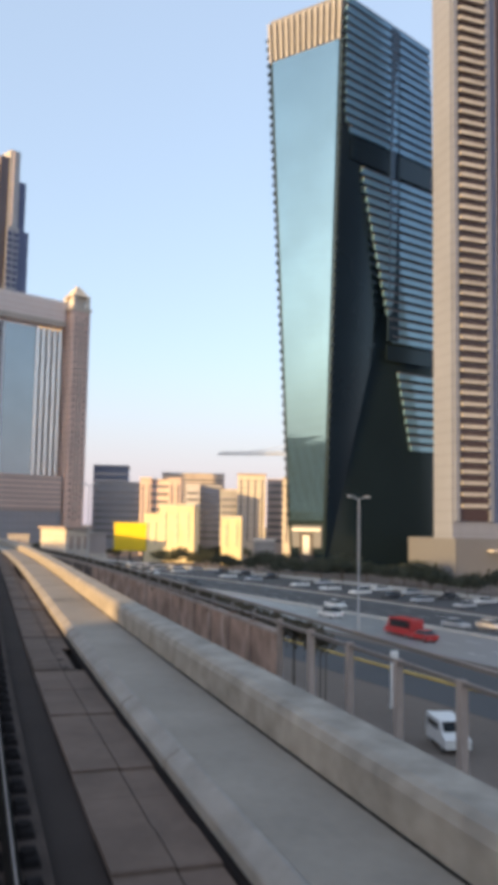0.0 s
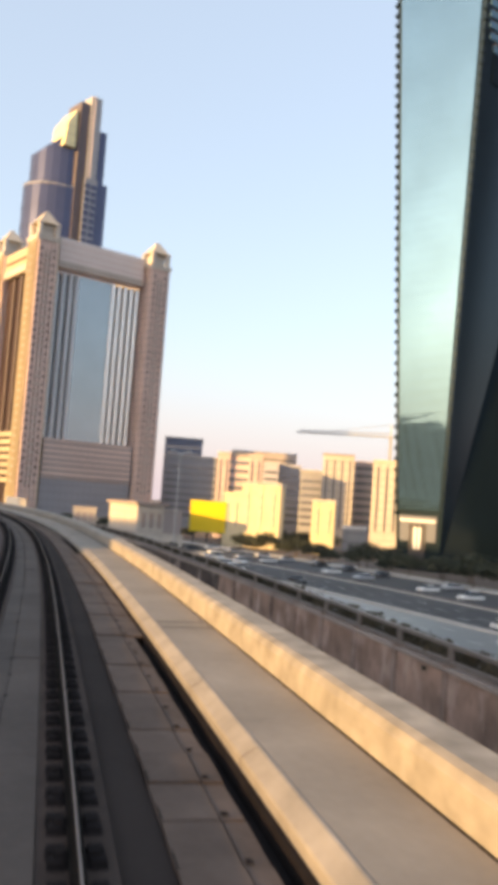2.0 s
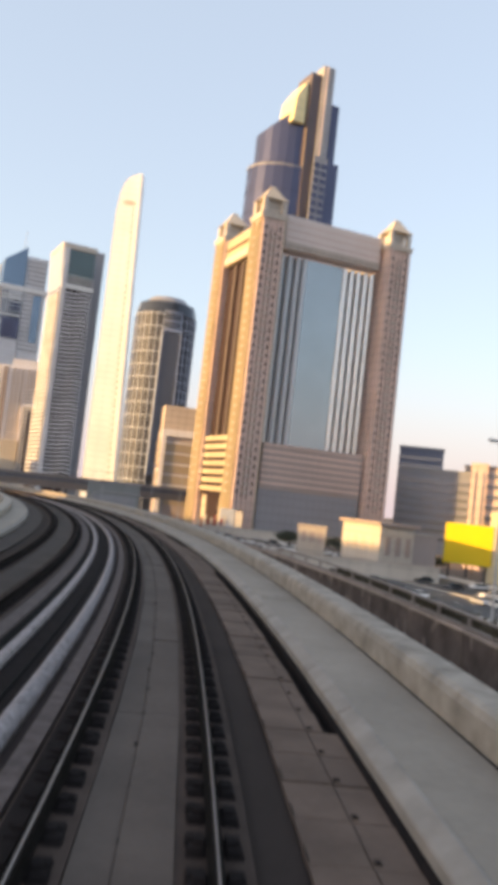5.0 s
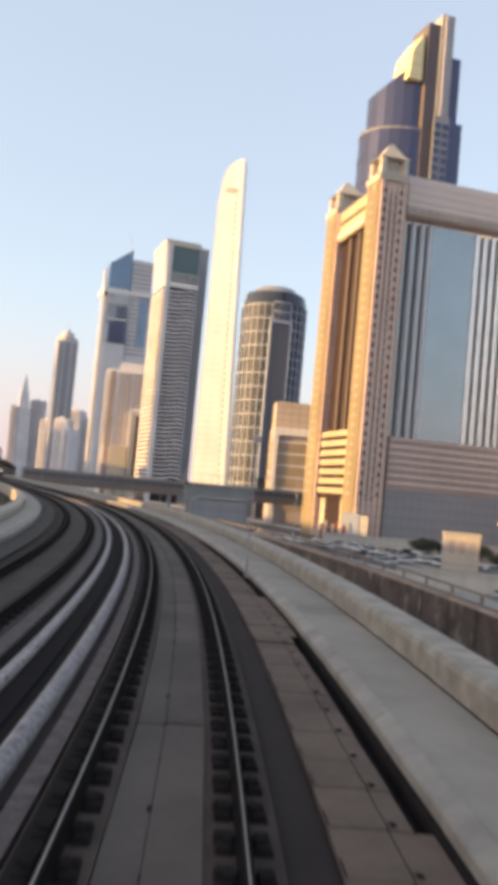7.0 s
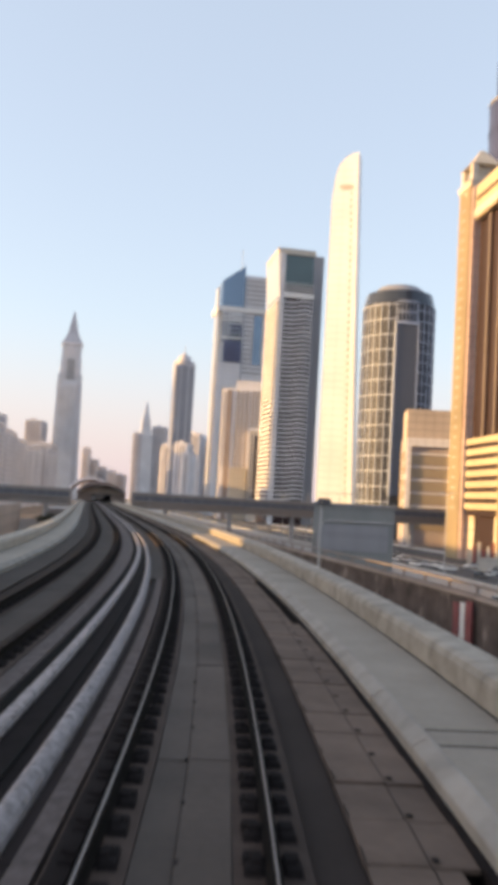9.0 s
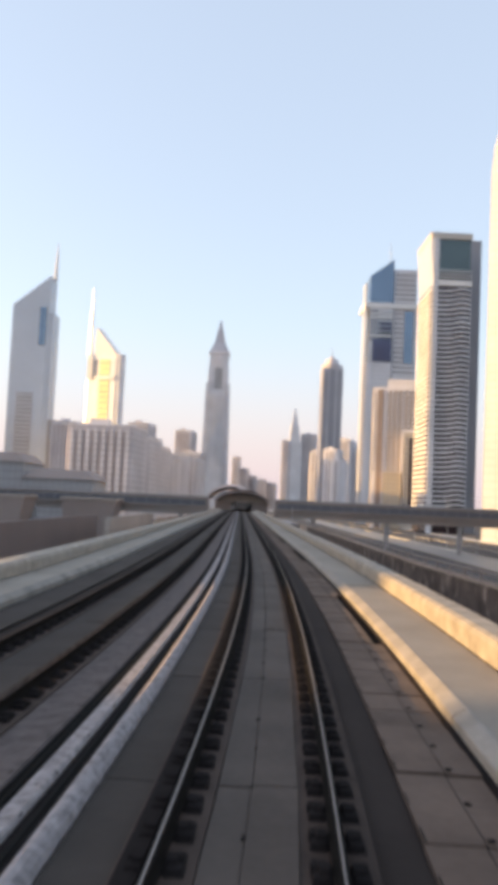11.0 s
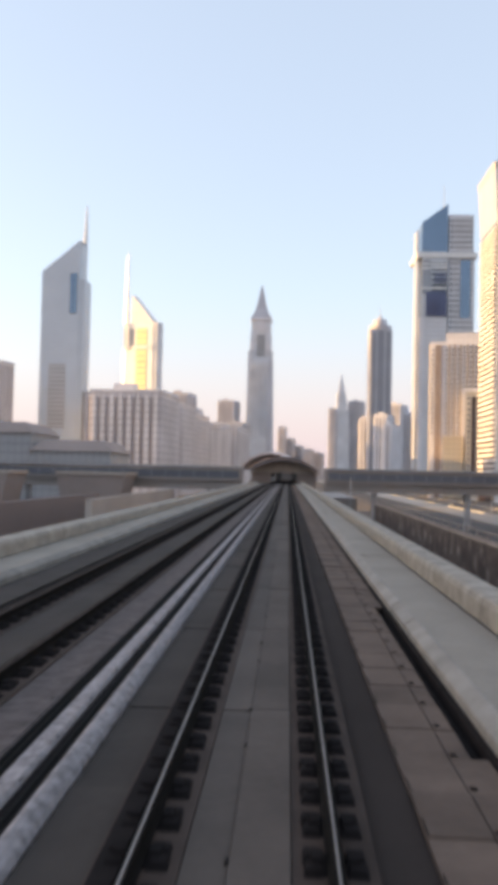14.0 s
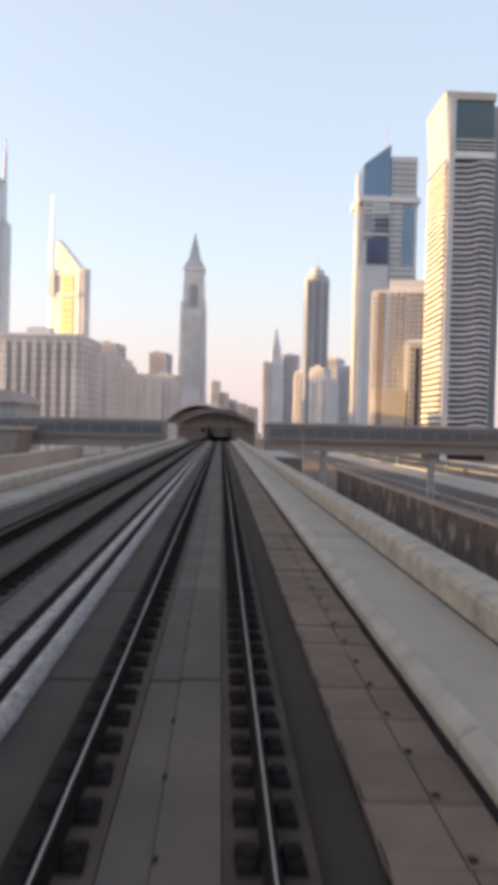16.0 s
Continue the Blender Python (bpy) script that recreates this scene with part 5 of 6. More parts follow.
part("apex", bm, M_STEEL, cr)
slab_part("counterweight", M_DARKMETAL, cr, 11, 15, -1, 1, 54, 57)

# unseen blocks added to shade the viaduct in the evening, gaps letting sun through
for i, (y0, y1, h) in enumerate(((-152, 30, 54), (90, 159, 52), (159, 233, 57), (255, 319, 51), (319, 409, 55), (409, 517, 52), (517, 619, 54))):
    flats(-190, -130, y0, y1, h, "unseen beige apartment block placed to shade the viaduct", M_BEIGE, M_CREAM)

# unseen low block added beside the viaduct, its sloping top set to shade the track
cp = tower("car_park", "unseen low block with a sloping top that shades the track")
bm = bmesh.new()
CPH = [9.0 - 0.12 + 0.1633 * (place(s, 2.65, 0)[0] + 20) for s in (16, 100)]
CPY = [place(s, 2.65, 0)[1] + 3.6 for s in (16, 100)]
prism(bm, rect(-42, -20, *CPY), rect(-42, -20, *CPY), GROUND_Z, [CPH[0], CPH[0], CPH[1], CPH[1]])
part("body", bm, M_BEIGE, cp)
stack("deck_band", M_GREYSTONE, cp, -19.99, -19.6, CPY[0] + 1, CPY[1] - 1, [0.0, 3.2, 6.4, 9.6], 1.1)

# ---- station and footbridge ----
sn = tower("metro_station", "metro station with a shallow pink-brown shell roof over the tracks")
SX, SY = 75.2, 515.0


def vault(half, rise, z, n=20):
    """Points of a shallow arch, from its right foot to its left."""
    r = (half * half + rise * rise) / (2 * rise)
    a = math.asin(half / r)
    return [(r * math.sin(a - 2 * a * i / n), z + rise - r + r * math.cos(a - 2 * a * i / n)) for i in range(n + 1)]


def shell(name, mat, cx, stations, label):
    """A thin vaulted roof through stations of (y, half width, rise, foot height, thickness)."""
    bm = bmesh.new()
    prev = None
    for j, (yy, half, rise, foot, thick) in enumerate(stations):
        outer = [bm.verts.new((cx + x, yy, z)) for x, z in vault(half, rise, foot)]
        inner = [bm.verts.new((cx + x, yy, z)) for x, z in vault(half - thick * 0.6, rise - thick, foot - 0.05)]
        if prev:
            for i in range(20):
                bm.faces.new((prev[0][i], prev[0][i + 1], outer[i + 1], outer[i]))
                bm.faces.new((prev[1][i + 1], prev[1][i], inner[i], inner[i + 1]))
            for e in (0, 20):
                bm.faces.new((prev[0][e], outer[e], inner[e], prev[1][e]))
        if j in (0, len(stations) - 1):
            for i in range(20):
                bm.faces.new((outer[i], outer[i + 1], inner[i + 1], inner[i]))
        prev = (outer, inner)
    bmesh.ops.recalc_face_normals(bm, faces=bm.faces)
    return part(name, bm, mat, sn, label)


shell("rim", M_RIM, SX, [(SY - 6, 9.9, 4.2, 12.5, 1.2), (SY - 2, 9.9, 4.3, 12.5, 1.2)], "dark brown arched rim")
shell("shell_roof", M_SHELL, SX, [(SY - 1.99, 9.6, 4.1, 12.5, 0.5), (SY + 30, 10.6, 4.5, 12.8, 0.5), (SY + 105, 9.6, 4.0, 12.6, 0.5)], "pink-brown metal shell")
shell("rear_shell", M_SHELL, SX - 4.2, [(SY + 8, 9.2, 5.2, 13.0, 0.5), (SY + 40, 10.5, 6.0, 13.2, 0.5), (SY + 90, 9.5, 5.2, 13.0, 0.5)], "pale pink metal shell")
# end wall under the shell with the opening for the trains
bm = bmesh.new()
arch = [(SX + x, z) for x, z in vault(8.8, 2.7, 12.52)]
fr = [bm.verts.new((x, SY + 0.5, z)) for x, z in arch]
bk = [bm.verts.new((x, SY + 1.2, z)) for x, z in arch]
bm.faces.new(fr)
bm.faces.new(bk[::-1])
for i in range(len(arch)):
    j = (i + 1) % len(arch)
    bm.faces.new((fr[i], fr[j], bk[j], bk[i]))
bmesh.ops.recalc_face_normals(bm, faces=bm.faces)
part("gable_wall", bm, M_BEIGE, sn)
slab_part("lintel", M_BEIGE, sn, SX - 9.7, SX + 9.7, SY - 0.2, SY + 0.49, 12.0, 12.5)
for x0, x1 in ((SX - 9.6, SX - 3.8), (SX + 3.8, SX + 9.6)):
    slab_part("end_wall", M_BROWN, sn, x0, x1, SY, SY + 1, 5, 11.99)
    slab_part("side_wall", M_BRIDGE, sn, x0 if x0 < SX else x1 - 0.6, x0 + 0.6 if x0 < SX else x1, SY + 1.01, SY + 105, 5, 12.4)
    slab_part("platform", M_GREYSTONE, sn, x0 + 0.7 if x0 < SX else SX + 4.6, SX - 4.6 if x0 < SX else x1 - 0.7, SY + 1.22, SY + 104, 8.6, 10.0)
slab_part("back_glass", G_GREY, sn, SX - 8, SX + 8, SY + 103, SY + 104, 8.6, 15)
slab_part("concourse", M_BRIDGE, sn, SX - 22, SX + 22, SY + 6, SY + 90, -2.9, 4.9)

tn = thing("metro_train", "grey-blue metro train standing in the station", "train", at=(line_at(575)[0] + D2, 519, 9.0))
bm = bmesh.new()
quad_box(bm, -1.3, 1.3, 0, 40, 0.35, 3.6)
soft(bm, 0.35, 3)
part("body", bm, M_SILVER, tn)
slab_part("windscreen", M_CARGLASS, tn, -1.0, 1.0, -0.03, 0.2, 1.7, 2.9)
slab_part("stripe", G_BLUE, tn, -1.05, 1.05, -0.035, 0.2, 0.9, 1.3)
row("bogie", M_DARKMETAL, tn, 0.5, 3, 6, [-0.75, 0.75], 0.0, 0.349)

for nm, x0, x1, lab in (("footbridge", SX + 11.6, 330, "long enclosed brown-grey footbridge over the highway"), ("footbridge", -90, SX - 11.6, "enclosed brown-grey footbridge leading to the station")):
    fb = thing(nm, lab, "bridge")
    slab_part("cabin", M_BRIDGE, fb, x0, x1, 503, 510, 9.4, 13.0)
    slab_part("roof", M_GREYSTONE, fb, x0, x1, 502.4, 510.6, 13.003, 13.6)
    slab_part("window_band", M_SLATE, fb, x0 + 1, x1 - 1, 502.8, 503, 10.3, 12.2)
    slab_part("beam", M_BRIDGE, fb, x0, x1, 504, 509, 7.0, 9.39)
    row("mullion", M_BLUEGREY, fb, 0.25, 502.7, 502.799, every(x0 + 4, x1 - 2, 4.0), 10.2, 12.3)
    row("column", M_GREYSTONE, fb, 1.4, 505.5, 507.5, every(x0 + 14, x1, 26), GROUND_Z, 6.99)

gp = tower("grey_pavilion", "low grey metal-clad pavilion with a curved silver trim")
gp.matrix_basis = pose(108.6, 309.8, 0, 0, 0, -17)
slab_part("body", M_PAVILION, gp, 0, 14, 0, 9, GROUND_Z, 12.3)
slab_part("roof_edge", M_GREYSTONE, gp, -0.3, 14.3, -0.3, 9.3, 12.303, 12.7)
slab_part("shutter", M_BLUEGREY, gp, 1.6, 13, -0.12, 0, 4.5, 9.0)
bm = bmesh.new()
pts = [(1.0, 4.0), (1.0, 7.6), (1.3, 8.6), (2.0, 9.3), (3.0, 9.6), (14.0, 9.6)]
for (xa, za), (xb, zb) in zip(pts, pts[1:]):
    tube(bm, (xa, -0.2, za), (xb, -0.2, zb), 0.16, 6)
part("curved_trim", bm, M_GREYSTONE, gp)
row("slat", M_BLUEGREY, gp, 0.1, -0.16, -0.121, every(2.2, 12.8, 0.9), 4.6, 8.9)
ad = thing("wide_wall", "pale roadside wall in front of the hotel", "wall", kind="structure", at=(176, 384, 0), turn=-3.5)
slab_part("wall_run", M_CREAM, ad, 0, 80, 0, 0.5, GROUND_Z, 0.6)

# low structures on the left of the track
lw = tower("entrance_building", "low brown station entrance block with sloped ends")
for x0, x1, y in ((-60, 8, 470), (16, 34, 486)):
    bm = bmesh.new()
    prism(bm, rect(x0 + 2, x1 - 3, y, y + 14), rect(x0, x1, y - 1, y + 15), GROUND_Z, 10.4)
    part("block", bm, M_BROWN, lw)
    slab_part("coping", M_BEIGE, lw, x0 - 0.4, x1 + 0.4, y - 1.4, y + 15.4, 10.403, 11.3)
ah = tower("low_hall", "low dark grey hall with rounded roof ends")
for x0, x1, h in ((-78, -26, 26), (-25.9, 6, 19)):
    bm = bmesh.new()
    quad_box(bm, x0, x1, 600, 640, GROUND_Z, h)
    part("body", bm, M_GREYSTONE, ah)
    bm = bmesh.new()
    prism(bm, rect(x0 - 1, x1 + 1, 599, 641), rect(x0 + 4, x1 - 4, 603, 637), h + 0.003, h + 4.5)
    part("roof", bm, M_BROWN, ah)
fw = thing("boundary_wall", "low grey-brown boundary wall left of the viaduct", "wall", kind="structure")
slab_part("wall_run", M_ROSEBROWN, fw, 30, 31, 300, 468, GROUND_Z, 6.2)
slab_part("wall_run", M_BEIGE, fw, 44, 45, 400, 500, GROUND_Z, 7.0)

# ---- street lamps, vehicles, trees ----
def street_lamp():
    t = thing("street_lamp", "tall grey double-armed street lamp beside the highway", "street lamp", "highway lamps")
    bm = bmesh.new()
    tube(bm, (0, 0, 0), (0, 0, 17.6), 0.16, 10, 0.09)
    part("pole", bm, M_STEEL, t)
    bm = bmesh.new()
    tube(bm, (0, 0, 0), (0, 0, 0.5), 0.32, 10)
    part("base_plate", bm, M_STEEL, t)
    for sg in (-1, 1):
        bm = bmesh.new()
        tube(bm, (0, 0, 17.5), (sg * 1.5, 0, 17.9), 0.07, 6)
        arm = part("arm", bm, M_STEEL, t)
        bm = bmesh.new()
        quad_box(bm, sg * 1.9 - 0.55, sg * 1.9 + 0.55, -0.18, 0.18, 17.82, 18.02)
        soft(bm, 0.05, 2)
        head = part("lamp_head", bm, M_STEEL, arm)
        bm = bmesh.new()
        quad_box(bm, sg * 1.9 - 0.4, sg * 1.9 + 0.4, -0.13, 0.13, 17.79, 17.819)
        part("lens", bm, M_LAMP, head)
    return t


lamp = street_lamp()
first = True
for i in range(14):
    x, y, h = hw_at(3.7 + 0.465 * i if i < 4 else 5.3 + 0.1 * (i - 4), 1.2)
    if i < 2:
        x, y, h = ((94.8, 73.0, radians(-20)), (102.4, 149.7, radians(-14)))[i]
    m = pose(x, y, G, 0, 0, math.degrees(h) + 20) @ Matrix.Diagonal((1, 1, 1.2 if i == 1 else 1.06, 1))
    if first:
        lamp.matrix_basis = m
        first = False
    else:
        copy_thing(lamp, m)


def vehicle(name, label, mat, L, W, H, van=False):
    t = thing(name, label, "van" if van else "car", "vehicles on the roads")
    bm = bmesh.new()
    hood = 0.55 if not van else 0.75
    if van:
        pts = [(-L / 2, 0.35), (L / 2, 0.35), (L / 2, 0.95), (L / 2 - 0.55, 1.1), (L / 2 - 1.25, H), (-L / 2 + 0.1, H), (-L / 2, H - 0.3)]
    else:
        pts = [(-L / 2, 0.3), (L / 2, 0.3), (L / 2, 0.72), (L / 2 - 0.15, 0.82), (L / 2 - 1.15, 0.92), (L / 2 - 1.15, 0.93), (-L / 2 + 0.7, 0.97), (-L / 2 + 0.05, 0.92)]
    a = [bm.verts.new((-W / 2, y, z)) for y, z in pts]
    b = [bm.verts.new((W / 2, y, z)) for y, z in pts]
    bm.faces.new(a)
    bm.faces.new(b[::-1])
    for i in range(len(pts)):
        j = (i + 1) % len(pts)
        bm.faces.new((a[i], a[j], b[j], b[i]))
    bmesh.ops.recalc_face_normals(bm, faces=bm.faces)
    body = part("body", bm, mat, t)
    if van:
        for sx in (-1, 1):
            slab_part("side_window", M_CARGLASS, t, sx * (W / 2 + 0.006) - 0.006, sx * (W / 2 + 0.006) + 0.006, -L / 2 + 0.3, L / 2 - 1.5, 1.25, H - 0.25)
        bm = bmesh.new()
        c = [(L / 2 - 0.60, 1.12), (L / 2 - 1.22, H - 0.06)]
        vs = [bm.verts.new(v) for v in ((-W / 2 + 0.12, c[0][0] + 0.03, c[0][1]), (W / 2 - 0.12, c[0][0] + 0.03, c[0][1]), (W / 2 - 0.12, c[1][0] + 0.03, c[1][1]), (-W / 2 + 0.12, c[1][0] + 0.03, c[1][1]))]
        bm.faces.new(vs)
        bmesh.ops.solidify(bm, geom=bm.faces[:], thickness=0.02)
        part("windscreen", bm, M_CARGLASS, t)
    else:
        bm = bmesh.new()
        base = [(-W / 2 + 0.06, -L / 2 + 0.45), (W / 2 - 0.06, -L / 2 + 0.45), (W / 2 - 0.06, L / 2 - 1.25), (-W / 2 + 0.06, L / 2 - 1.25)]
        top = [(-W / 2 + 0.25, -L / 2 + 1.05), (W / 2 - 0.25, -L / 2 + 1.05), (W / 2 - 0.25, L / 2 - 2.05), (-W / 2 + 0.25, L / 2 - 2.05)]
        prism(bm, base, top, 0.92, H - 0.06)
        part("cabin_glass", bm, M_CARGLASS, t)
        bm = bmesh.new()
        prism(bm, top, [(x * 0.96, y) for x, y in top], H - 0.058, H)
        part("roof", bm, mat, t)
    for sy in (-1, 1):
        for sx in (-1, 1):
            bm = bmesh.new()
            cx, cy = sx * (W / 2 - 0.12), sy * (L / 2 - 0.85)
            tube(bm, (cx - 0.11, cy, 0.32), (cx + 0.11, cy, 0.32), 0.32, 14)
            w = part("tyre", bm, M_TYRE, t)
            bm = bmesh.new()
            tube(bm, (cx + sx * 0.112, cy, 0.32), (cx + sx * 0.125, cy, 0.32), 0.19, 10)
            part("rim", bm, M_STEEL, w)
        for sx in (-1, 1):
            slab_part("headlight" if sy > 0 else "tail_light", M_LAMP if sy > 0 else M_RED, t, sx * (W / 2 - 0.3) - 0.16, sx * (W / 2 - 0.3) + 0.16, sy * (L / 2) - 0.03, sy * (L / 2) + 0.03, 0.55, 0.70)
    return t


CARS = [vehicle("car", "white saloon car on the asphalt", M_WHITE, 4.6, 1.8, 1.45), vehicle("car", "silver saloon car on the asphalt", M_SILVER, 4.6, 1.8, 1.45), vehicle("car", "black saloon car on the asphalt", M_DARKPANEL, 4.6, 1.8, 1.45),
        vehicle("car", "white four-wheel drive car on the asphalt", M_WHITE, 4.8, 1.95, 1.85), vehicle("car", "red saloon car on the pale carriageway", M_RED, 4.5, 1.8, 1.45)]
van = vehicle("van", "white minibus on the slip road", M_WHITE, 4.3, 1.75, 1.95, True)
van.matrix_basis = pose(52.0, 32.2, G + 0.02, 0, 0, 140)
rng = random.Random(11)
spots = []
for i in range(34):
    d = 0.9 + rng.random() * 5.2
    off = rng.choice((4.4, 8.2, 12, 15.8, 4.4, 8.2, -13, -5.6))
    x, y, h = hw_at(d, off)
    spots.append((x, y, G + (0.03 if off > 0 else 0.06), math.degrees(h) + (180 if off > 0 else 0)))
for i in range(64):
    d = 0.9 + i * 0.06 + rng.uniform(-0.01, 0.01)
    off = 27.5 if i % 2 else 38
    if rng.random() < 0.82:
        x, y, h = hw_at(d, off)
        spots.append((x, y, G + 0.02, math.degrees(h) + 90 + rng.uniform(-4, 4)))
for i in range(26):
    spots.append((172 + rng.uniform(-9, 14), 318 + i * 3.2 + rng.uniform(-0.5, 0.5), G + 0.0, 90 + rng.uniform(-5, 5)))
used = set()
for x, y, z, a in spots:
    k = rng.choice((0, 0, 0, 1, 1, 2, 2, 3))
    m = pose(x, y, z, 0, 0, a)
    if k not in used:
        CARS[k].matrix_basis = m
        used.add(k)
    else:
        copy_thing(CARS[k], m)
CARS[4].matrix_basis = pose(97, 64, G + 0.06, 0, 0, -22)
rv = vehicle("van", "red delivery van on the pale carriageway", M_RED, 6.4, 2.1, 2.5, True)
rv.matrix_basis = pose(99, 68.5, G + 0.06, 0, 0, -21)
road_band("kerb_yellow", "yellow painted kerb of the slip road", "kerb", M_YELKERB, -26.6, -26.2, G - 0.1, G + 0.2, 0.6, 2.6)
yb = thing("marker_post", "white marker post beside the slip road", "post", "roadside posts")
bm = bmesh.new()
quad_box(bm, -0.3, 0.3, -0.12, 0.12, 0, 4.65)
soft(bm, 0.05, 1)
part("board", bm, M_WHITE, yb)
bm = bmesh.new()
quad_box(bm, -0.4, 0.4, -0.2, 0.2, -0.05, 0.25)
part("foot", bm, M_KERB, yb)
yb.matrix_basis = pose(59.4, 41.9, G, 0, 0, -40)


def tree(name, label, height, spread, seed):
    t = thing(name, label, "tree", "roadside trees")
    r = random.Random(seed)
    bm = bmesh.new()
    tube(bm, (0, 0, -0.3), (0.1, 0.05, height * 0.4), 0.22, 8, 0.14)
    tips = []
    for i in range(6):
        a = i * 1.05 + r.uniform(-0.3, 0.3)
        q = (spread * 0.55 * math.cos(a), spread * 0.55 * math.sin(a), height * r.uniform(0.55, 0.8))
        tube(bm, (0.1, 0.05, height * 0.38), q, 0.09, 6, 0.03)
        tips.append(Vector(q))
    tips.append(Vector((0, 0, height * 0.85)))
    part("trunk", bm, M_BARK, t)
    bm = bmesh.new()
    for i in range(1000):
        c = r.choice(tips) + Vector((r.gauss(0, spread * 0.22), r.gauss(0, spread * 0.22), r.gauss(0, height * 0.09)))
        n = Vector((r.uniform(-1, 1), r.uniform(-1, 1), r.uniform(-0.3, 1))).normalized()
        u = n.orthogonal().normalized() * r.uniform(0.2, 0.46)
        w = n.cross(u)
        bm.faces.new([bm.verts.new(c + k) for k in (u, w * 0.7, -u, -w * 0.7)])
    part("crown", bm, M_LEAF, t)
    return t


T = [tree("tree", "dark green broad street tree", 6.5, 5.5, 1), tree("tree", "dark green rounded street tree", 5.2, 4.6, 2)]
put = [0, 0]
trees = []
for i in range(44):
    d = 1.2 + i * 0.055
    x, y, h = hw_at(d, rng.uniform(46, 56))
    trees.append((x, y))
for i in range(8):
    trees.append((195 + rng.uniform(-6, 8), 296 + i * 9))
for i in range(6):
    trees.append((205 + i * 9, 300 - i * 6))
for i in range(9):
    trees.append((212 + i * 3.6 + rng.uniform(-1.5, 1.5), 266 - i * 2.6 + rng.uniform(-2, 2)))
for i in range(2):
    trees.append((57 + rng.uniform(-1, 1), 478 + i * 12))
for i, (x, y) in enumerate(trees):
    k = i % 2
    s = rng.uniform(0.7, 1.1) * (0.9 if x < 62 else 1.0)
    m = pose(x, y, G + 0.1, 0, 0, rng.uniform(0, 360))
    if not put[k]:
        T[k].matrix_basis = m
        put[k] = 1
    else:
        c = copy_thing(T[k], m)
        c.scale = (s, s, s)

# hoardings and banners by the hotel
hb = thing("hoarding", "pale blue and white site hoarding below the hotel", "hoarding", at=(186, 392, 0), turn=-30)
slab_part("panel", M_COOLGREY, hb, 0, 6, 0, 0.3, GROUND_Z, 7.5)
slab_part("panel", M_CREAM, hb, 6.3, 9, 0, 0.3, GROUND_Z, 7.0)
for k in range(9):
    slab_part("banner", M_FADEDRED if k % 2 else M_CREAM, hb, -8.5 + k * 1.3, -7.6 + k * 1.3, -0.4, -0.1, GROUND_Z, 2.2 + 1.1 * ((k * 7) % 3))
rb = thing("red_banner", "faded red and white cloth hanging on the stained wall", "banner", at=(*place(231, wall_x(231) - 0.4, 0)[:2], 0), turn=math.degrees(line_at(231)[2]) + 90)
slab_part("cloth", M_FADEDRED, rb, -1.5, -0.6, -0.06, 0.06, 3.0, 6.6)
slab_part("cloth", M_WHITE, rb, -0.4, 0.3, -0.05, 0.05, 3.3, 6.4)
slab_part("cloth", M_FADEDRED, rb, 0.5, 1.4, -0.06, 0.06, 3.0, 6.3)

# grey pole with a drum head at the edge of the walkway
wp = thing("walkway_pole", "slim grey pole with a round grey head on the walkway edge", "pole")
wp.matrix_basis = seat(169.75, 2.56, -0.24)
bm = bmesh.new()
tube(bm, (0, 0, 0), (0, 0, 4.72), 0.04, 10, 0.03)
part("shaft", bm, M_BLUEGREY, wp)
bm = bmesh.new()
tube(bm, (0, 0, 0), (0, 0, 0.03), 0.08, 10)
part("base_plate", bm, M_BLUEGREY, wp)
bm = bmesh.new()
tube(bm, (0, 0.09, 4.88), (0, -0.09, 4.84), 0.15, 14, 0.13)
part("head", bm, M_MIDROSE, wp)

# slim pole beside the stained wall
sp2 = thing("slim_pole", "slim pale grey pole beside the stained wall", "pole", at=(88.7, 433.0, G))
bm = bmesh.new()
tube(bm, (0, 0, 0), (0, 0, 14.6), 0.11, 8, 0.08)
part("shaft", bm, M_STEEL, sp2)
bm = bmesh.new()
tube(bm, (0, 0, 0), (0, 0, 0.4), 0.22, 8)
part("base_plate", bm, M_STEEL, sp2)

# small flat-headed lamp beside the viaduct
fl = thing("path_lamp", "low dark flat-headed lamp beside the grey pavilion", "street lamp", at=(78.9, 199.0, G))
bm = bmesh.new()
tube(bm, (0, 0, 0), (0, 0, 14.9), 0.06, 8, 0.04)
part("pole", bm, M_STEEL, fl)
bm = bmesh.new()
prism(bm, ring(0.1, 0, 0.36, 0.3, 12), ring(0.1, 0, 0.25, 0.2, 12), 14.903, 15.15)
part("lamp_head", bm, M_DARKMETAL, fl)

# ---- pieces of the track: slabs, fastenings, covers ----
def joined(name, label, cat, me_src_fn, mat, spots):
    bm = bmesh.new()
    for s, X, z in spots:
        m = seat(s, X, z)
        vs = me_src_fn(bm)
        for v in vs:
            v.co = m @ v.co
    ob = part(name, bm, mat)
    return tagged(ob, label, cat, kind="stuff")


def fastening(bm):
    out = []
    for b in ((-0.24, -0.09, -0.21, -0.005, 0, 0.055), (-0.25, -0.09, 0.005, 0.21, 0, 0.06), (0.09, 0.25, -0.21, -0.005, 0, 0.06), (0.09, 0.24, 0.005, 0.21, 0, 0.055), (-0.12, 0.12, -0.19, 0.19, 0, 0.038), (-0.19, -0.08, -0.11, 0.11, 0.03, 0.095), (0.08, 0.19, -0.11, 0.11, 0.03, 0.095)):
        vs = quad_box(bm, *b)
        mx, my = (b[0] + b[1]) / 2, (b[2] + b[3]) / 2
        for v in vs[4:]:
            v.co.x = mx + (v.co.x - mx) * 0.78
            v.co.y = my + (v.co.y - my) * 0.7
        out += vs
    return out


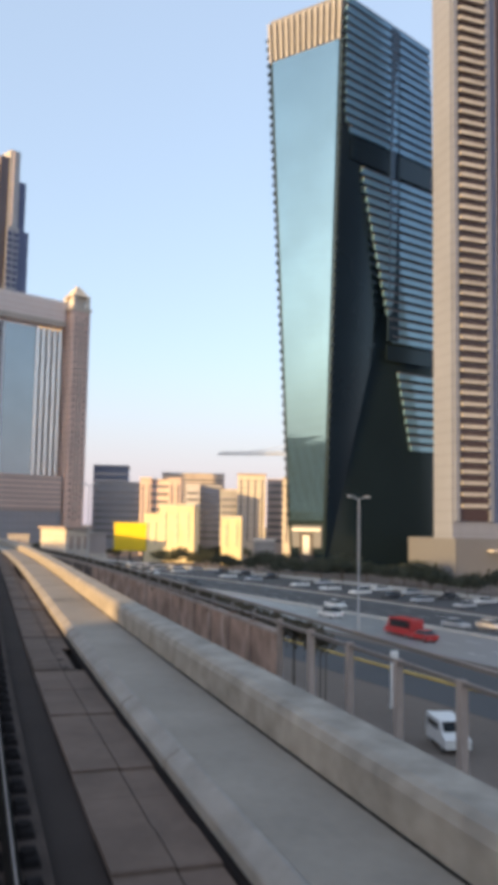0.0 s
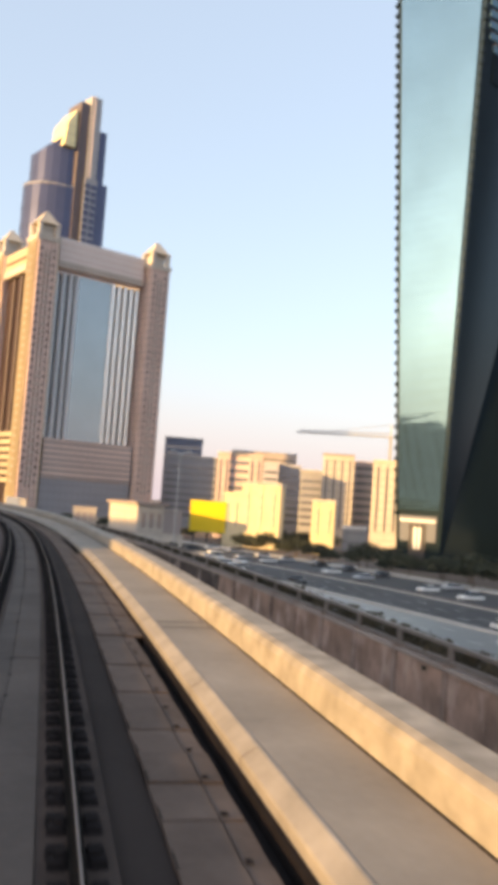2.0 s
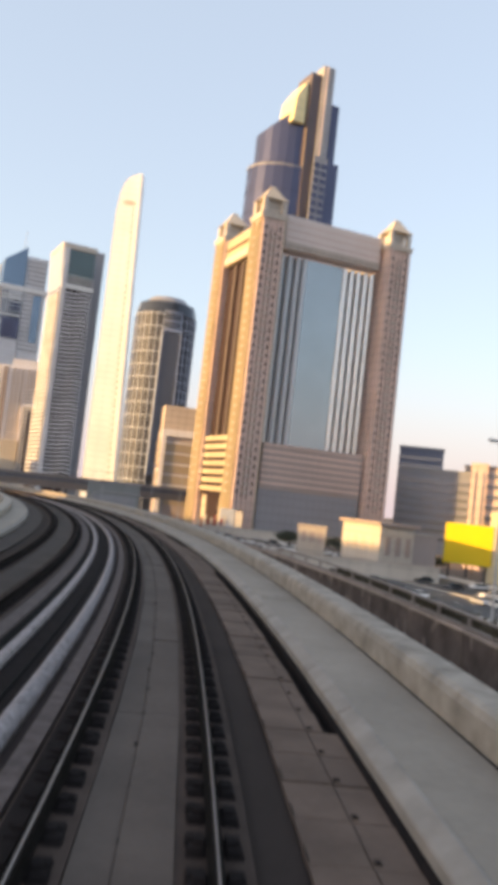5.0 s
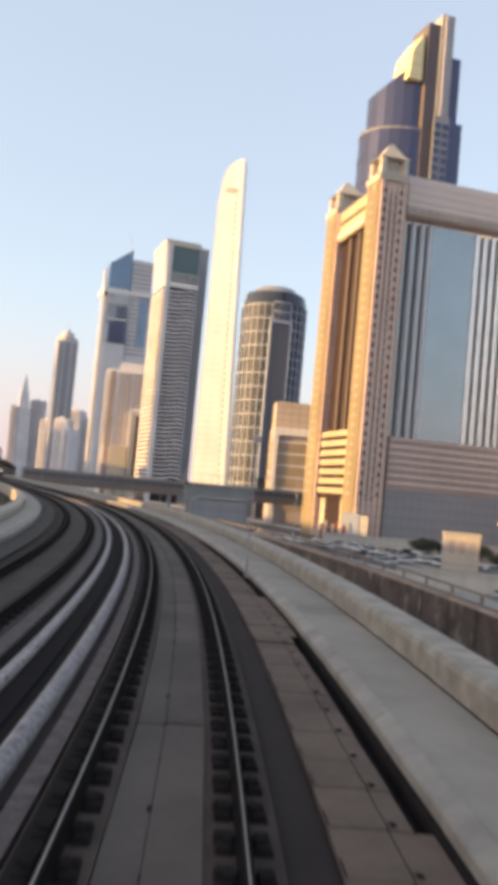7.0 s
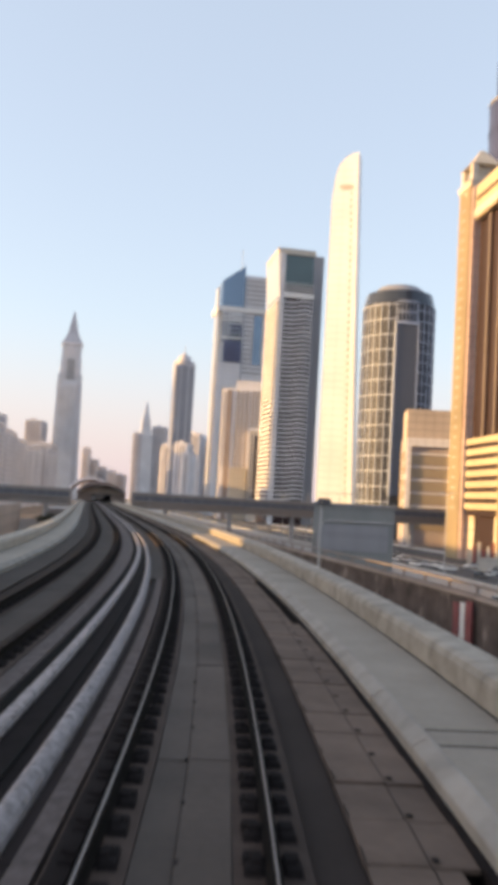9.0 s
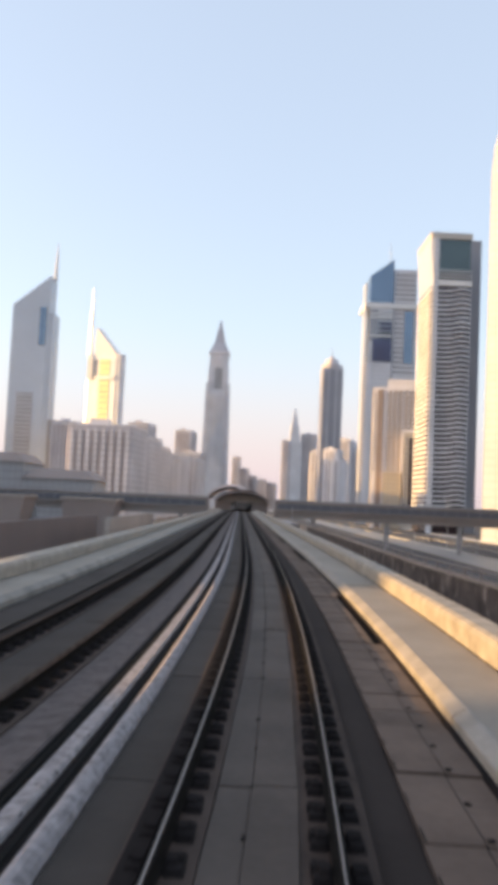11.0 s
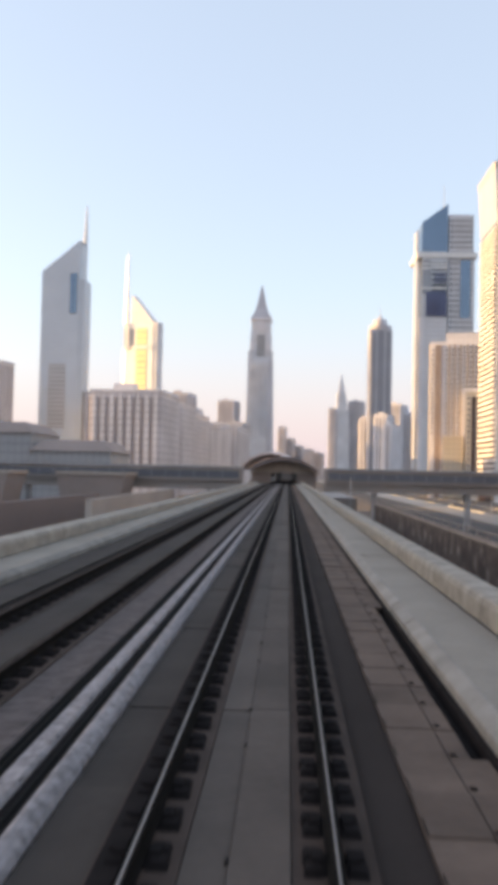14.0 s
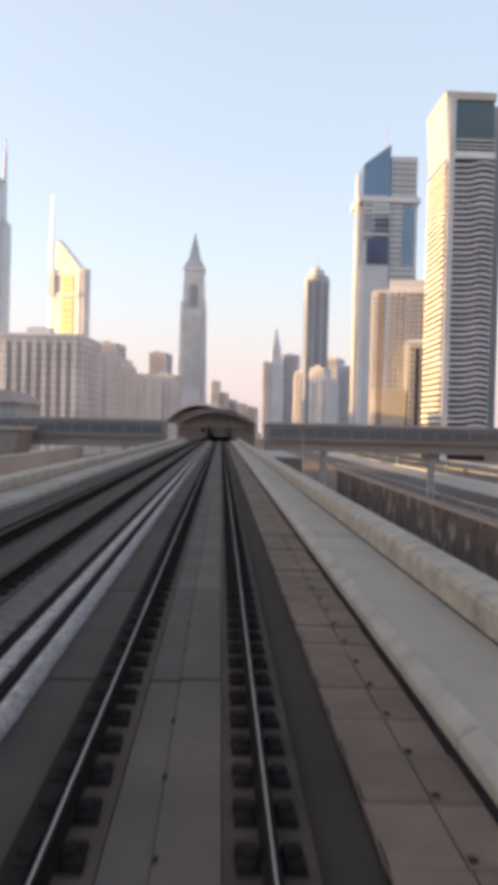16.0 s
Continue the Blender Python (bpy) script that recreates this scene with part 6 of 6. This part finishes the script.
bm = bmesh.new()
fastening(bm)
me_fast = mesh_of("fastening", bm, M_PAD)
rest = []
for sg in (-0.7525, 0.7525):
    for i in range(900):
        s = -20 + i * 0.70
        if s > 560:
            break
        if 5 <= s < 108:
            again("fastening", me_fast, track_near, seat(s, sg, -0.20))
        else:
            rest.append((s, sg, -0.20))
joined("rail_fastenings", "black rail fastenings along the near metro track", "rail fastening", fastening, M_PAD, rest)
joined("rail_fastenings", "black rail fastenings along the far metro track", "rail fastening", fastening, M_PAD,
       [(-20 + i * 0.70, D2 + sg, -0.20) for i in range(800) for sg in (-0.7525, 0.7525)])


def slab_piece(w0, w1, length, thick, gap=0.02, bev=0.012):
    bm = bmesh.new()
    quad_box(bm, w0, w1, -length / 2 + gap, length / 2 - gap, -thick, 0)
    return bm


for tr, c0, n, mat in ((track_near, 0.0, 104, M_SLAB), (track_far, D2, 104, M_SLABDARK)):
    me_wide = mesh_of("slab", slab_piece(-0.055, 0.415, 5.6, 0.25), mat)
    me_narrow = mesh_of("slab", slab_piece(-0.415, -0.062, 5.6, 0.25), mat)
    for i in range(n):
        s = -20 + i * 5.6
        again("slab", me_wide, tr, seat(s, c0, -0.19 + 0.006 * math.sin(i * 2.3)))
        again("slab", me_narrow, tr, seat(s, c0, -0.215 + 0.005 * math.sin(i * 1.7)))

# deck slabs between the near track and the centre kerb
me_deck = mesh_of("slab", slab_piece(-1.665, -1.056, 2.8, 0.16, 0.012), M_SLABDARK)
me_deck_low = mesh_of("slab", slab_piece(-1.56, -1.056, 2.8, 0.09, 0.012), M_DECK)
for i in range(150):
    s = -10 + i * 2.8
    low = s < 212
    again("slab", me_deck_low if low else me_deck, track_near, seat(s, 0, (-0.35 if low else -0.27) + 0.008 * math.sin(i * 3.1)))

# dark screed strips beside the outer rails
swept("screed", M_STRIP, viaduct, [(1.056, -0.448), (1.056, -0.30), (1.56, -0.30), (1.56, -0.448)], SA, SB)
swept("screed", M_STRIP, viaduct, [(D2 - 1.56, -0.448), (D2 - 1.56, -0.30), (D2 - 1.056, -0.30), (D2 - 1.056, -0.448)], SA, SB)

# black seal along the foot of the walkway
swept("seal_strip", M_PAD, viaduct, [(2.585, -0.448), (2.585, -0.262), (2.60, -0.238), (2.650, -0.222), (2.650, -0.448)], SA, SB, label="black strip added for the dark of the gap")

# trough covers with a dark lifting hole each
trough = thing("cable_trough", "row of cracked grey concrete cable trough covers", "cable trough", kind="structure")


def cover(bm, w=2.565):
    return list(quad_box(bm, 1.566, 2.13, -0.514, 0.514, -0.06, 0)) + list(quad_box(bm, 2.15, w, -0.512, 0.515, -0.06, -0.012))


def in_slot(s):
    return any(a <= s <= b for a, b in SLOTS)


bm = bmesh.new()
cover(bm)
me_cov = mesh_of("trough_cover", bm, M_TROUGH)
bm = bmesh.new()
cover(bm, 2.38)
me_cov_short = mesh_of("trough_cover", bm, M_TROUGH)
bm = bmesh.new()
tube(bm, (2.20, -0.40, 0.001), (2.20, -0.40, 0.012), 0.04, 8)
quad_box(bm, 1.572, 1.588, -0.50, -0.15, 0.001, 0.004)
me_hole = mesh_of("lifting_eye", bm, M_PAD)
rest = []
rng = random.Random(5)
for i in range(560):
    s = -20 + i * 1.04
    if s > 560:
        break
    dz = -0.24 + rng.uniform(-0.018, 0.018)
    if 18 <= s < 345:
        c = again("trough_cover", me_cov_short if in_slot(s) else me_cov, trough, seat(s, 0, dz) @ pose(0, 0, 0, 0, 0, rng.uniform(-1.0, 1.0)))
        again("lifting_eye", me_hole, c, Matrix.Identity(4))
    else:
        rest.append((s, 0, dz))
joined("trough_covers", "cracked grey concrete trough covers further along the viaduct", "trough cover", cover, M_TROUGH, rest)
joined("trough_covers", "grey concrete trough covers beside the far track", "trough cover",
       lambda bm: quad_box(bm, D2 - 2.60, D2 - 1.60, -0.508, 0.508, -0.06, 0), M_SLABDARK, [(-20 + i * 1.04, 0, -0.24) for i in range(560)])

# bolt heads along the covers between the tracks
joined("cover_bolts", "small dark bolt heads along the covers between the tracks", "bolt", lambda bm: quad_box(bm, -0.014, 0.014, -0.02, 0.02, -0.01, 0.012), M_PAD,
       [(-10 + i * 1.4 + 0.2 * math.sin(i * 5.1), X + (Y - X) * straightness(-10 + i * 1.4), z) for i in range(300) for X, Y, z in ((D2 + 1.39, D2 + 1.66, -0.205), (-2.585, -2.345, -0.185), (-2.415, -2.145, -0.185))])

# small dark plugs along the groove between the slabs
joined("slab_plugs", "small dark plugs along the groove between the track slabs", "plug", lambda bm: quad_box(bm, -0.018, 0.018, -0.05, 0.05, -0.01, 0.004), M_PAD, [(-6 + i * 1.4, -0.055 + 0.02 * math.sin(i * 2.1), -0.195) for i in range(260)])


# joints down the sloping walkway edge
bm = bmesh.new()
prof = [(2.648, -0.30), (2.648, -0.108), (2.664, -0.080), (2.833, 0.0225), (2.833, 0.005), (2.665, -0.10), (2.665, -0.30)]
fa = [bm.verts.new((X, -0.007, z)) for X, z in prof]
fb = [bm.verts.new((X, 0.007, z)) for X, z in prof]
bm.faces.new(fa)
bm.faces.new(fb[::-1])
for i in range(len(prof)):
    j = (i + 1) % len(prof)
    bm.faces.new((fa[j], fa[i], fb[i], fb[j]))
bmesh.ops.recalc_face_normals(bm, faces=bm.faces)
me_ej = mesh_of("edge_joint", bm, M_TROUGH)
for i in range(60):
    again("edge_joint", me_ej, viaduct, seat(4 + i * 5.6 + 1.9 * math.sin(i * 2.7), 0, 0))
